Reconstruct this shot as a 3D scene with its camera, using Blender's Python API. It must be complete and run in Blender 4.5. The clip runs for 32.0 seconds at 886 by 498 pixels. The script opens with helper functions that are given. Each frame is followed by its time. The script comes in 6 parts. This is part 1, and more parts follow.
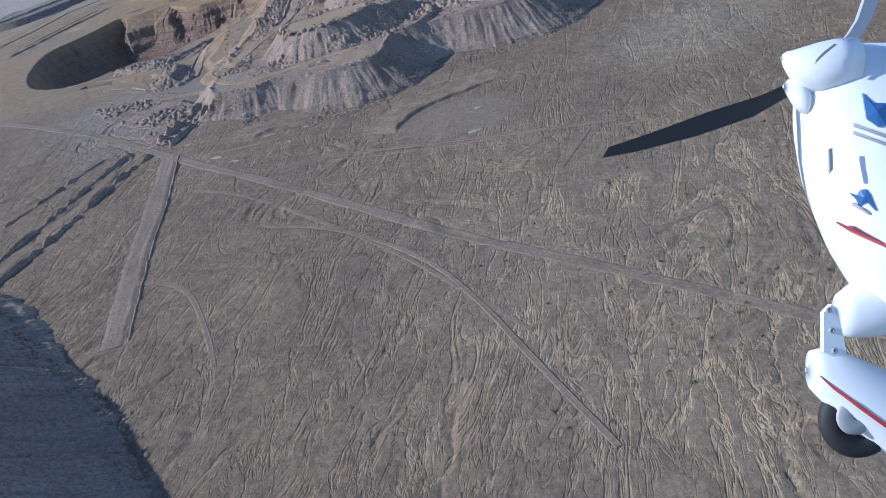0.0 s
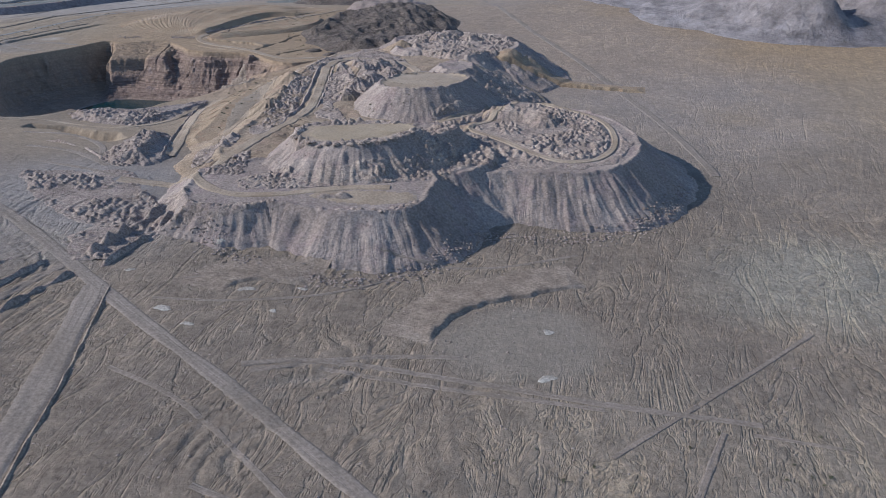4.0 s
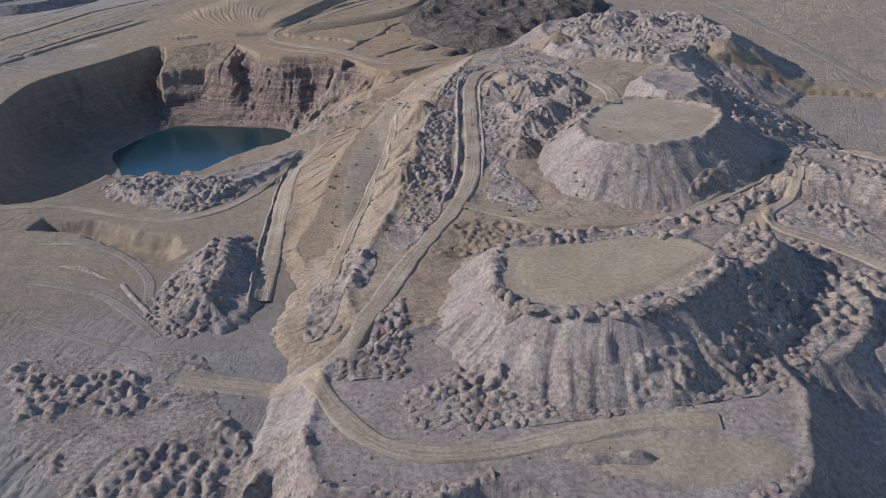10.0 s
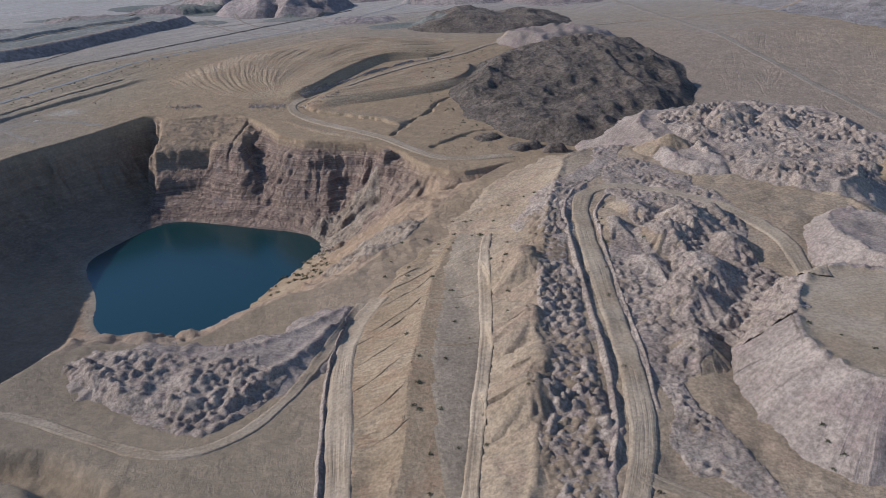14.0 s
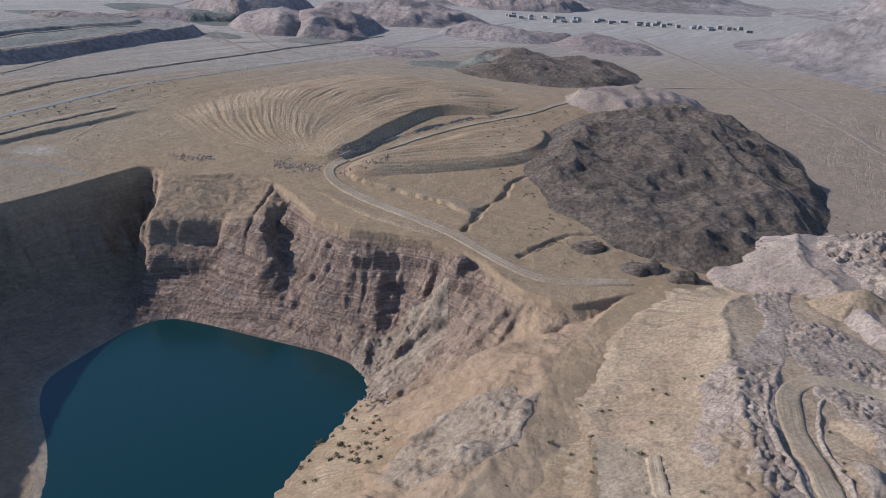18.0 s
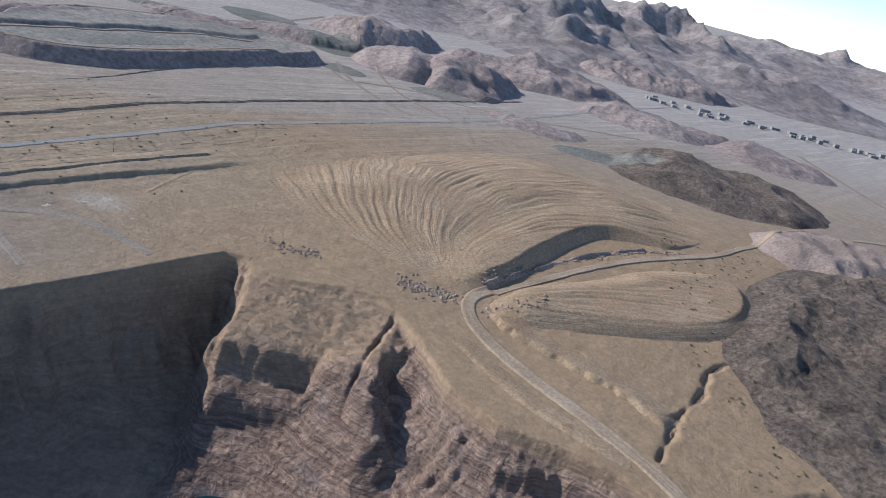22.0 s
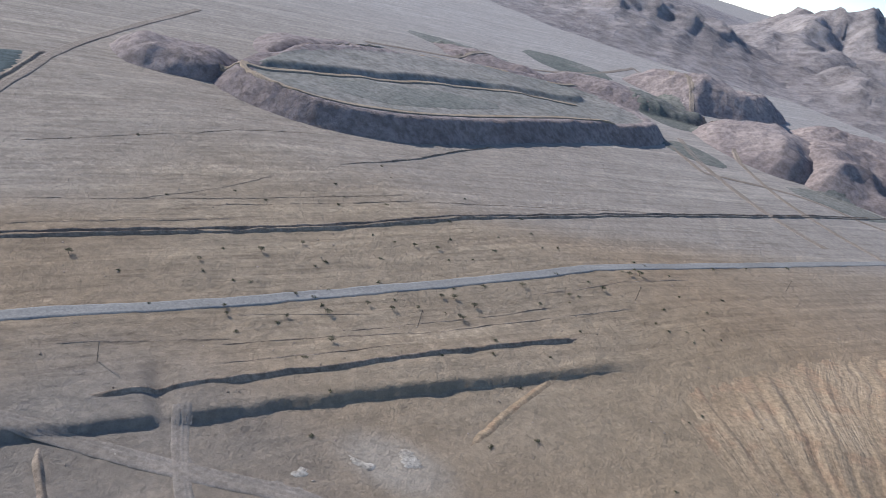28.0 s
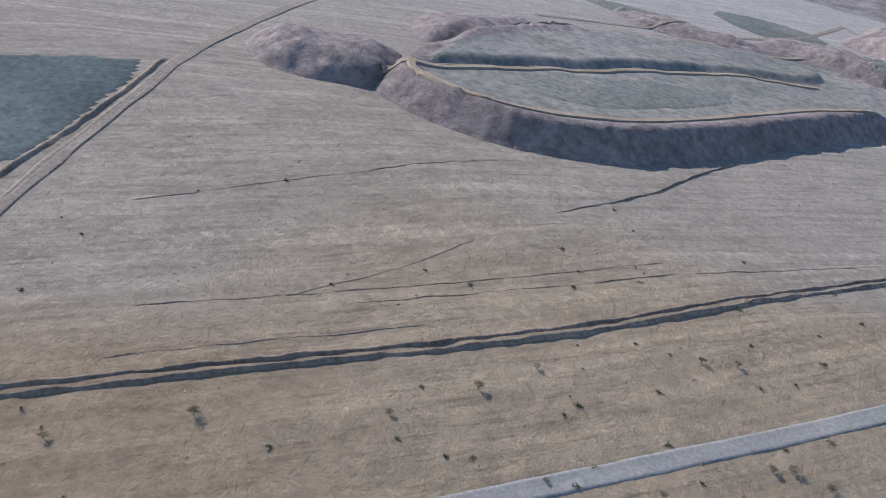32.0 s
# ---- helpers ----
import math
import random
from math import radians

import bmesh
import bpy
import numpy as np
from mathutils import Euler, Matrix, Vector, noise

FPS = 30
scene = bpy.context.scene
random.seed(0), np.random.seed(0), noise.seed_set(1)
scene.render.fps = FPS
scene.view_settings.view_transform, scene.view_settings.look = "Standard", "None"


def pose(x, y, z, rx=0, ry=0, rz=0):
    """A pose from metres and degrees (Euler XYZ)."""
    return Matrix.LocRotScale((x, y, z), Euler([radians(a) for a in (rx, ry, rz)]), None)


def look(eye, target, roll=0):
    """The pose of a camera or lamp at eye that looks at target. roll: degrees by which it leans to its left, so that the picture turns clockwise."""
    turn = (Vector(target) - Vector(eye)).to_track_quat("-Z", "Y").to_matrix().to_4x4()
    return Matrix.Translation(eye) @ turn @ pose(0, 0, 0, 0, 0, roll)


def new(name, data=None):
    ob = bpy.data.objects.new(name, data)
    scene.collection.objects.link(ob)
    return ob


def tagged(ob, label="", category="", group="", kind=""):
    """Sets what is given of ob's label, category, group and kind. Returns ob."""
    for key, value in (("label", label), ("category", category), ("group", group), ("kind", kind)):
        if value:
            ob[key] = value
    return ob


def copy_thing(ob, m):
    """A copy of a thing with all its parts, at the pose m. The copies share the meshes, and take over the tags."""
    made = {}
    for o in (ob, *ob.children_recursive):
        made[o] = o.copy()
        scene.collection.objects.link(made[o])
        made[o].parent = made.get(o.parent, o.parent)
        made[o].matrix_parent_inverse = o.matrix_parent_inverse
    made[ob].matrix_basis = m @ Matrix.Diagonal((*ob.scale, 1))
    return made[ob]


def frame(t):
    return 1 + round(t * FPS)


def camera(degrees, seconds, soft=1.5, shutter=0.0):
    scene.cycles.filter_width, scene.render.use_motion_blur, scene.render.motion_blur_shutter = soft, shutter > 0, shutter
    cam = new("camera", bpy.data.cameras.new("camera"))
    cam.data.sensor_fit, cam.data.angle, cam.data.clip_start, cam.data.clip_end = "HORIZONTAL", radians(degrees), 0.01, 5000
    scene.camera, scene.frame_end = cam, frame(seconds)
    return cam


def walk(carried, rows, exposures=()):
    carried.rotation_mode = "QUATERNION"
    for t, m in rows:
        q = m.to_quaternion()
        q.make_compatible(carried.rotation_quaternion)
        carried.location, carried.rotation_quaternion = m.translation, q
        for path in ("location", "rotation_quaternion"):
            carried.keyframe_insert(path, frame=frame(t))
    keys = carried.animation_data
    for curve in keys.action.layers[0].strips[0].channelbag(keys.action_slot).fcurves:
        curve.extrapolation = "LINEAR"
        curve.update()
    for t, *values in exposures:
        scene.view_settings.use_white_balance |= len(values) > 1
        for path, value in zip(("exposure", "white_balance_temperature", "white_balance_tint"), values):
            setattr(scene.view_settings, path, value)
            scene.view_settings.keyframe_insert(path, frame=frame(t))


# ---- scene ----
cam = camera(60.29, 32.0, soft=0.75)
PATH = [
    (0, (3.29, 0.89, 103.71), (10.87, 89.31, 57.62), -16.82),
    (0.5, (3.41, 18.02, 104.58), (14.00, 106.70, 59.59), -13.77),
    (1, (3.35, 35.32, 105.54), (17.92, 123.86, 61.40), -9.76),
    (1.5, (2.80, 53.12, 106.67), (19.77, 141.77, 63.62), -6.93),
    (2, (1.71, 71.65, 107.98), (19.07, 161.10, 66.78), -5.01),
    (2.5, (-0.01, 90.70, 109.44), (17.28, 181.14, 70.41), -3.31),
    (3, (-2.19, 109.86, 110.84), (14.51, 201.10, 73.45), -2.58),
    (3.5, (-4.54, 128.76, 112.09), (12.19, 219.89, 74.46), -1.26),
    (5.5, (-16.19, 201.82, 114.57), (-0.64, 292.74, 75.95), 0.45),
    (6, (-18.91, 219.53, 115.00), (-4.45, 310.24, 75.48), -0.63),
    (6.5, (-21.66, 237.34, 115.48), (-7.89, 327.57, 74.63), -1.70),
    (7, (-24.59, 255.43, 116.11), (-11.67, 345.12, 73.81), -1.62),
    (7.5, (-28.12, 273.65, 117.19), (-16.33, 364.23, 76.48), -1.68),
    (8, (-31.51, 291.41, 117.83), (-20.44, 382.19, 77.37), -1.40),
    (8.5, (-34.33, 308.89, 118.04), (-24.02, 399.10, 76.14), -2.14),
    (9, (-37.17, 326.24, 118.48), (-27.10, 416.32, 76.25), -2.68),
    (9.5, (-40.34, 343.15, 119.11), (-31.06, 433.11, 76.45), -2.86),
    (10, (-43.30, 359.55, 119.39), (-35.36, 449.22, 75.84), -4.36),
    (10.5, (-46.02, 376.59, 120.00), (-38.52, 465.73, 75.31), -3.93),
    (11, (-48.82, 393.41, 120.88), (-40.04, 482.97, 77.26), -1.73),
    (11.5, (-51.91, 409.71, 121.66), (-44.89, 499.05, 77.28), -3.80),
    (12, (-54.92, 425.67, 122.55), (-46.55, 514.67, 77.72), -1.67),
    (12.5, (-58.42, 441.74, 124.18), (-47.67, 531.51, 81.43), -0.65),
    (13, (-62.76, 457.53, 125.87), (-51.01, 548.04, 85.01), -0.62),
    (13.5, (-67.37, 473.02, 127.27), (-56.76, 563.94, 87.00), -2.00),
    (14, (-71.91, 488.34, 128.60), (-61.47, 579.44, 88.70), -1.89),
    (14.5, (-76.29, 503.43, 129.64), (-66.34, 593.73, 87.85), -3.01),
    (16.5, (-92.96, 564.00, 132.39), (-81.49, 654.45, 91.32), -0.87),
    (17, (-97.04, 579.03, 133.38), (-84.69, 669.63, 92.90), 0.09),
    (17.5, (-101.41, 594.17, 134.54), (-87.77, 684.99, 94.98), 3.17),
    (18, (-105.98, 609.34, 135.60), (-92.13, 700.65, 97.25), 4.39),
    (18.5, (-110.83, 624.64, 136.42), (-97.04, 716.34, 98.98), 5.55),
    (19, (-115.94, 640.15, 136.94), (-102.37, 732.16, 100.19), 6.63),
    (19.5, (-121.08, 655.49, 137.35), (-108.16, 747.74, 100.97), 8.18),
    (20, (-125.95, 670.44, 137.64), (-113.95, 763.05, 101.87), 9.88),
    (20.5, (-130.34, 684.98, 137.73), (-119.86, 777.87, 102.19), 10.88),
    (21, (-134.58, 699.29, 137.70), (-126.06, 792.41, 102.27), 11.80),
    (21.5, (-139.19, 713.34, 137.57), (-131.90, 806.57, 102.15), 13.17),
    (22, (-144.24, 727.40, 137.13), (-137.44, 820.76, 101.93), 14.80),
    (22.5, (-149.68, 741.81, 135.96), (-143.99, 835.37, 101.12), 16.04),
    (23, (-155.37, 756.62, 134.13), (-152.46, 850.12, 98.79), 16.08),
    (23.5, (-161.33, 771.48, 131.96), (-162.40, 864.75, 95.89), 15.04),
    (24, (-167.74, 786.11, 129.57), (-171.68, 879.39, 93.75), 15.72),
    (24.5, (-174.87, 800.39, 127.20), (-180.98, 893.78, 91.99), 15.55),
    (26.5, (-210.53, 853.64, 121.25), (-223.21, 946.45, 86.25), 18.97),
    (27, (-217.92, 865.40, 119.23), (-234.39, 956.98, 82.60), 17.74),
    (27.5, (-225.21, 876.33, 117.21), (-244.20, 967.09, 79.78), 17.60),
    (28, (-232.67, 886.55, 115.56), (-253.26, 976.48, 76.99), 17.02),
    (28.5, (-239.85, 896.04, 113.98), (-262.69, 984.70, 73.75), 16.04),
    (29, (-247.20, 905.08, 112.58), (-272.01, 992.17, 70.14), 15.63),
    (29.5, (-253.98, 913.26, 111.15), (-280.13, 999.66, 68.13), 16.54),
    (30, (-260.82, 921.20, 109.97), (-288.07, 1007.22, 66.86), 17.89),
    (30.5, (-267.78, 929.09, 108.92), (-297.12, 1013.68, 64.39), 15.57),
    (31, (-275.14, 936.81, 107.57), (-305.30, 1020.43, 61.77), 15.14),
    (31.5, (-282.33, 944.17, 105.77), (-313.06, 1027.71, 60.21), 15.85),
    (32, (-289.38, 951.34, 103.84), (-322.02, 1033.38, 56.90), 13.36),
]
walk(cam, [(t, look(eye, target, roll)) for t, eye, target, roll in PATH],
     exposures=[(0, 0.30, 5300, 10), (8, 0.36, 5490, 10), (12, 0.14, 5530, 10), (18, 0.33, 5620, 10), (23, 0.50, 5640, 10), (27, 0.48, 5600, 10), (32, 0.58, 5520, 10)])

# ---- world and sun ----
SUN_ELEV, SUN_AZ = radians(29.5), radians(-76)     # azimuth from +y, clockwise


def make_world():
    w = bpy.data.worlds.new("desert_sky")
    w.use_nodes = True
    nt = w.node_tree
    sky = nt.nodes.new("ShaderNodeTexSky")
    sky.sky_type, sky.sun_disc = "NISHITA", False
    sky.sun_elevation, sky.sun_rotation = SUN_ELEV, SUN_AZ
    sky.air_density, sky.dust_density, sky.ozone_density, sky.altitude = 0.75, 0.05, 1.5, 150
    nt.links.new(sky.outputs[0], nt.nodes["Background"].inputs[0])
    nt.nodes["Background"].inputs[1].default_value = 0.15
    scene.world = w


make_world()
sun = new("sun", bpy.data.lights.new("sun", "SUN"))
sun.data.energy, sun.data.angle, sun.data.color = 4.55, radians(0.6), (1.0, 0.94, 0.86)
way_to_sun = Vector((math.sin(SUN_AZ) * math.cos(SUN_ELEV), math.cos(SUN_AZ) * math.cos(SUN_ELEV), math.sin(SUN_ELEV)))
sun.rotation_euler = way_to_sun.to_track_quat("Z", "Y").to_euler()
sun.location = (-300, 600, 900)


# ---- noise and plan helpers ----
def vnoise(x, y, seed=0):
    """Smooth value noise, 0 to 1, on arrays."""
    x, y = np.asarray(x, float), np.asarray(y, float)
    xi, yi = np.floor(x), np.floor(y)
    fx, fy = x - xi, y - yi
    fx, fy = fx * fx * (3 - 2 * fx), fy * fy * (3 - 2 * fy)
    xi, yi = xi.astype(np.int64), yi.astype(np.int64)

    def h(a, b):
        n = (a * 374761393 + b * 668265263 + seed * 362437) & 0xFFFFFFFF
        n = ((n ^ (n >> 13)) * 1274126177) & 0xFFFFFFFF
        return ((n ^ (n >> 16)) & 0xFFFF) / 65535.0

    return (h(xi, yi) * (1 - fx) + h(xi + 1, yi) * fx) * (1 - fy) + (h(xi, yi + 1) * (1 - fx) + h(xi + 1, yi + 1) * fx) * fy


def fbm(x, y, size, octaves=4, seed=0):
    """Layered noise, about -1 to 1; size is the largest lump in metres."""
    out, amp, tot = 0.0, 1.0, 0.0
    for o in range(octaves):
        out = out + amp * (2 * vnoise(x / size + 17 * o, y / size - 9 * o, seed + o) - 1)
        tot, amp, size = tot + amp, amp * 0.5, size * 0.5
    return out / tot


def ridged(x, y, size, octaves=3, seed=0):
    out, amp, tot = 0.0, 1.0, 0.0
    for o in range(octaves):
        out = out + amp * (1 - np.abs(2 * vnoise(x / size + 31 * o, y / size + 5 * o, seed + o) - 1))
        tot, amp, size = tot + amp, amp * 0.5, size * 0.5
    return out / tot


def poly_dist(x, y, poly, closed=True, fan=0.0):
    """Distance to a polygon's edge (negative inside), and the way along its edge in metres; with fan, the way goes on round the outside of corners."""
    best, along, run = np.full(np.shape(x), 1e9), np.zeros(np.shape(x)), 0.0
    inside = np.zeros(np.shape(x), bool)
    n = len(poly)
    for i in range(n if closed else n - 1):
        (ax, ay), (bx, by) = poly[i], poly[(i + 1) % n]
        dx, dy = bx - ax, by - ay
        length = math.hypot(dx, dy)
        s = np.clip(((x - ax) * dx + (y - ay) * dy) / length**2, 0, 1)
        ox, oy = x - ax - s * dx, y - ay - s * dy
        d = np.hypot(ox, oy)
        near = d < best
        best, along = np.where(near, d, best), np.where(near, run + s * length + (fan * np.arctan2(oy, ox) if fan else 0), along)
        if closed and by != ay:
            inside ^= ((ay > y) != (by > y)) & (x < dx * (y - ay) / dy + ax)
        run += length
    return np.where(inside, -best, best), along


def soft(poly, rounds=2):
    """Rounds a polygon's corners."""
    for _ in range(rounds):
        poly = [q for (a, b) in zip(poly, poly[1:] + poly[:1]) for q in
                ((a[0] * .75 + b[0] * .25, a[1] * .75 + b[1] * .25), (a[0] * .25 + b[0] * .75, a[1] * .25 + b[1] * .75))]
    return poly


def soft_line(line, rounds=2):
    for _ in range(rounds):
        mid = [q for a, b in zip(line, line[1:]) for q in
               ((a[0] * .75 + b[0] * .25, a[1] * .75 + b[1] * .25), (a[0] * .25 + b[0] * .75, a[1] * .25 + b[1] * .75))]
        line = [line[0]] + mid + [line[-1]]
    return line


def smooth(a, b, v):
    s = np.clip((v - a) / (b - a), 0, 1)
    return s * s * (3 - 2 * s)


# ---- the lie of the land ----
PIT_RIM = soft([(-207, 685), (-188, 690), (-172, 725), (-138, 722), (-124, 732), (-106, 748), (-84, 752), (-60, 776), (-36, 815), (0, 862), (20, 872),
                (-8, 862), (-20, 858), (-38, 872), (-48, 900), (-70, 915), (-110, 925), (-132, 972), (-148, 985), (-186, 978), (-199, 992),
                (-214, 978), (-232, 959), (-247, 942), (-263, 924), (-270, 900), (-268, 850), (-258, 780), (-238, 718)], 1)
LAKE = soft([(-214, 861), (-205, 882), (-184, 918), (-158, 909), (-133, 896), (-101, 882), (-89, 859), (-112, 802), (-124, 777), (-139, 770), (-172, 773),
             (-190, 791), (-194, 820)], 2)
WATER = -28.0


def base(x, y):
    """The natural ground, before digging and dumping."""
    z = np.interp(y, [0, 357, 440, 550, 750, 965, 1005, 1070, 1110, 1326, 2500, 6500], [-40, -17, -11, 1, 5, 15, 20, 27, 32, 34, 45, 50])
    z = z + np.interp(y, [500, 950], [-.06, 0]) * np.clip(x + 95, -250, 350)
    r = np.hypot(x + 100, y - 800)
    far = smooth(2300, 4600, r)
    z = z + far * (62 + 26 * (ridged(x, y, 900, 4, 91) - .5))
    return z - 8 * np.exp(-(((x + 130) / 60) ** 2 + ((y - 715) / 55) ** 2))


HOLLOW = [(-184, 655), (-164, 650), (-146, 634), (-132, 618), (-122, 610), (-114, 622), (-122, 640), (-138, 650), (-158, 664), (-182, 670)]
CRACK_1 = [(-50, 922), (-36, 950), (-22, 968), (-16, 983), (11, 1006)]
CRACK_2 = [(-29, 898), (-20, 906), (-2, 921), (17, 922), (20, 907)]


def rills(x, y):
    """Depth of the water-cut channels that braid down the gravel plain."""
    wx, wy = x + 10 * fbm(x, y, 30, 3, 61), y + 10 * fbm(x, y, 30, 3, 71)
    turn = .5 * fbm(x, y, 110, 2, 73)
    ca, sa = .40 * np.cos(turn) - .92 * np.sin(turn), .92 * np.cos(turn) + .40 * np.sin(turn)
    u, v = wx * ca + wy * sa, wx * sa - wy * ca
    n1, n2, n3 = fbm(u * .26, v, 19, 4, 7), fbm(u * .30, v, 7.5, 2, 17), fbm(u * .5, v, 5, 1, 27)
    where = (.2 + .8 * smooth(.3, .7, vnoise(x / 38, y / 38, 19))) * smooth(.8, 1.25, np.hypot((x - 64) / 34, (y - 386) / 24) + .2 * fbm(x, y, 18, 3, 20))
    return where * (.62 * np.exp(-(n1 / .05) ** 2) + .38 * np.exp(-(n2 / .08) ** 2) + .14 * np.exp(-(n3 / .12) ** 2))


def line_dent(z, x, y, line, width, deep, ragged):
    """Cuts a groove along a line."""
    m = (x > min(p[0] for p in line) - 20) & (x < max(p[0] for p in line) + 20) & (y > min(p[1] for p in line) - 20) & (y < max(p[1] for p in line) + 20)
    if m.any():
        d = poly_dist(x[m], y[m], line, closed=False)[0] + ragged * fbm(x[m], y[m], 6, 2, 81)
        z[m] -= deep * np.exp(-(d / width) ** 2)


def dig(x, y, z):
    """The pit: level of its walls, benches and floor where the ground was at z."""
    dr, along = poly_dist(x, y, PIT_RIM)
    dl, _ = poly_dist(x, y, LAKE)
    wall = dr < 0
    far = smooth(830, 900, y)
    fins = smooth(-150, -125, x)
    cx = x + 5 * fbm(x, y, 14, 3, 83)
    corner = smooth(-199, -190, cx) * smooth(-128, -138, cx) * smooth(902, 915, y)
    s = np.where(dl > 0, -dr / np.maximum(-dr + dl, .01), 1)
    bay = (.04 + .05 * smooth(-150, -110, x)) * fbm(along, along * 0, 26, 2, 21) + .07 * fbm(along, s * 25, 9, 3, 23) + (.06 + .09 * fins) * (ridged(along, s * 7, 13, 4, 25) - .62)
    bay = bay + .045 * fbm(along, s * 50, 5.5, 3, 27) + far * .02 * (ridged(along, s * 45, 4.2, 2, 28) - .55)
    s = np.clip(s + np.where(wall & (dl > 0), (1 - .8 * corner) * bay * smooth(0, .12, s) * smooth(1, .85, s), 0), 0, 1)
    prof_far = np.interp(s, [0, .02, .08, .13, .20, .24, .36, .42, .5, .56, .66, .72, .84, .88, 1],
                         [0, .10, .17, .19, .33, .35, .53, .55, .67, .69, .8, .82, .93, .94, 1])
    prof_near = np.interp(s, [0, .2, .5, .8, 1], [0, .12, .42, .8, 1])
    prof = prof_far * far + prof_near * (1 - far)
    left = np.maximum(smooth(-172, -194, x), smooth(0, 30, (-x - 196) * .75 + (y - 985) * .9 + 60) * smooth(-150, -190, x) * far)
    prof = prof * (1 - left) + left * np.interp(s, [0, .09, .24, .45, .8, 1], [0, .46, .78, .90, .97, 1])
    prof = prof * (1 - corner) + corner * np.interp(s + .025 * fbm(x, y, 9, 3, 84), [0, .03, .42, .46, .52, .6, .66, 1], [0, .03, .20, .24, .48, .58, .76, 1])
    rough = 1.7 * fbm(along, s * 60, 10, 4, 33) + far * (.55 * fbm(x, y, 4.5, 3, 34) + .9 * fins * (.6 - ridged(along, s * 12, 5, 2, 36))) + (1 - far) * (2.4 * (.6 - ridged(x, y, 15, 4, 38)) + .9 * fbm(along, s * 14, 4, 3, 37))
    window = smooth(0, .06, s) * smooth(1, .9, s)
    pit = z + (WATER - z) * prof + np.where(wall, rough * window * (1 - .85 * corner) * (1 - .7 * left), 0)
    # hard beds dip gently and stand out as broken ledges
    dip = pit + .10 * (x + 120) + 1.6 * fbm(x, y, 45, 2, 35)
    for thick, seed_, strong in ((5.2, 51, .95), (2.1, 53, .6)):
        q = dip / thick
        step = np.floor(q) + smooth(.25, .6, q - np.floor(q)) - q
        broken = smooth(.22, .6, vnoise(along / 11 + .3 * np.floor(q), np.floor(q) * 3.7, seed_))
        pit = pit + thick * step * strong * far * window * broken * (1 - .55 * fins) * (1 - corner) * (1 - .92 * left)
    for thick, seed_, tall in ((4.6, 39, 1.25), (1.9, 44, .55)):
        q = (y + .35 * x + 4.5 * fbm(x, y, 22, 3, seed_)) / thick
        split = smooth(.2, .5, vnoise(x / 14 + np.floor(q) * 2.3, np.floor(q), seed_ + 1))
        pit = pit + corner * window * tall * split * (smooth(.1, .4, q - np.floor(q)) - (q - np.floor(q)))
    pit = pit + corner * window * .45 * fbm(x, y, 2.5, 3, 40)
    for crack in (((-131, 988), (-136, 975), (-143, 955), (-147, 935)), ((-194, 990), (-192, 965), (-195, 935))):
        pit = pit - 2.6 * window * np.exp(-((poly_dist(x, y, crack, closed=False)[0] + 1.6 * fbm(x, y, 8, 3, 82)) / 1.0) ** 2)
    # a fan of loose rock runs down to the water
    fan = smooth(1.15, .75, np.hypot((x + 79) / 24, (y - 872) / 24) + .12 * fbm(x, y, 9, 3, 42)) * wall
    pit = pit * (1 - fan) + fan * (WATER + (z - WATER) * .72 * (1 - s) ** 1.1 + .5 * fbm(x, y, 3, 2, 43))
    pit = np.where(dl < 0, WATER - np.minimum(-dl * .6, 12), pit)
    return np.where(wall, pit, z)


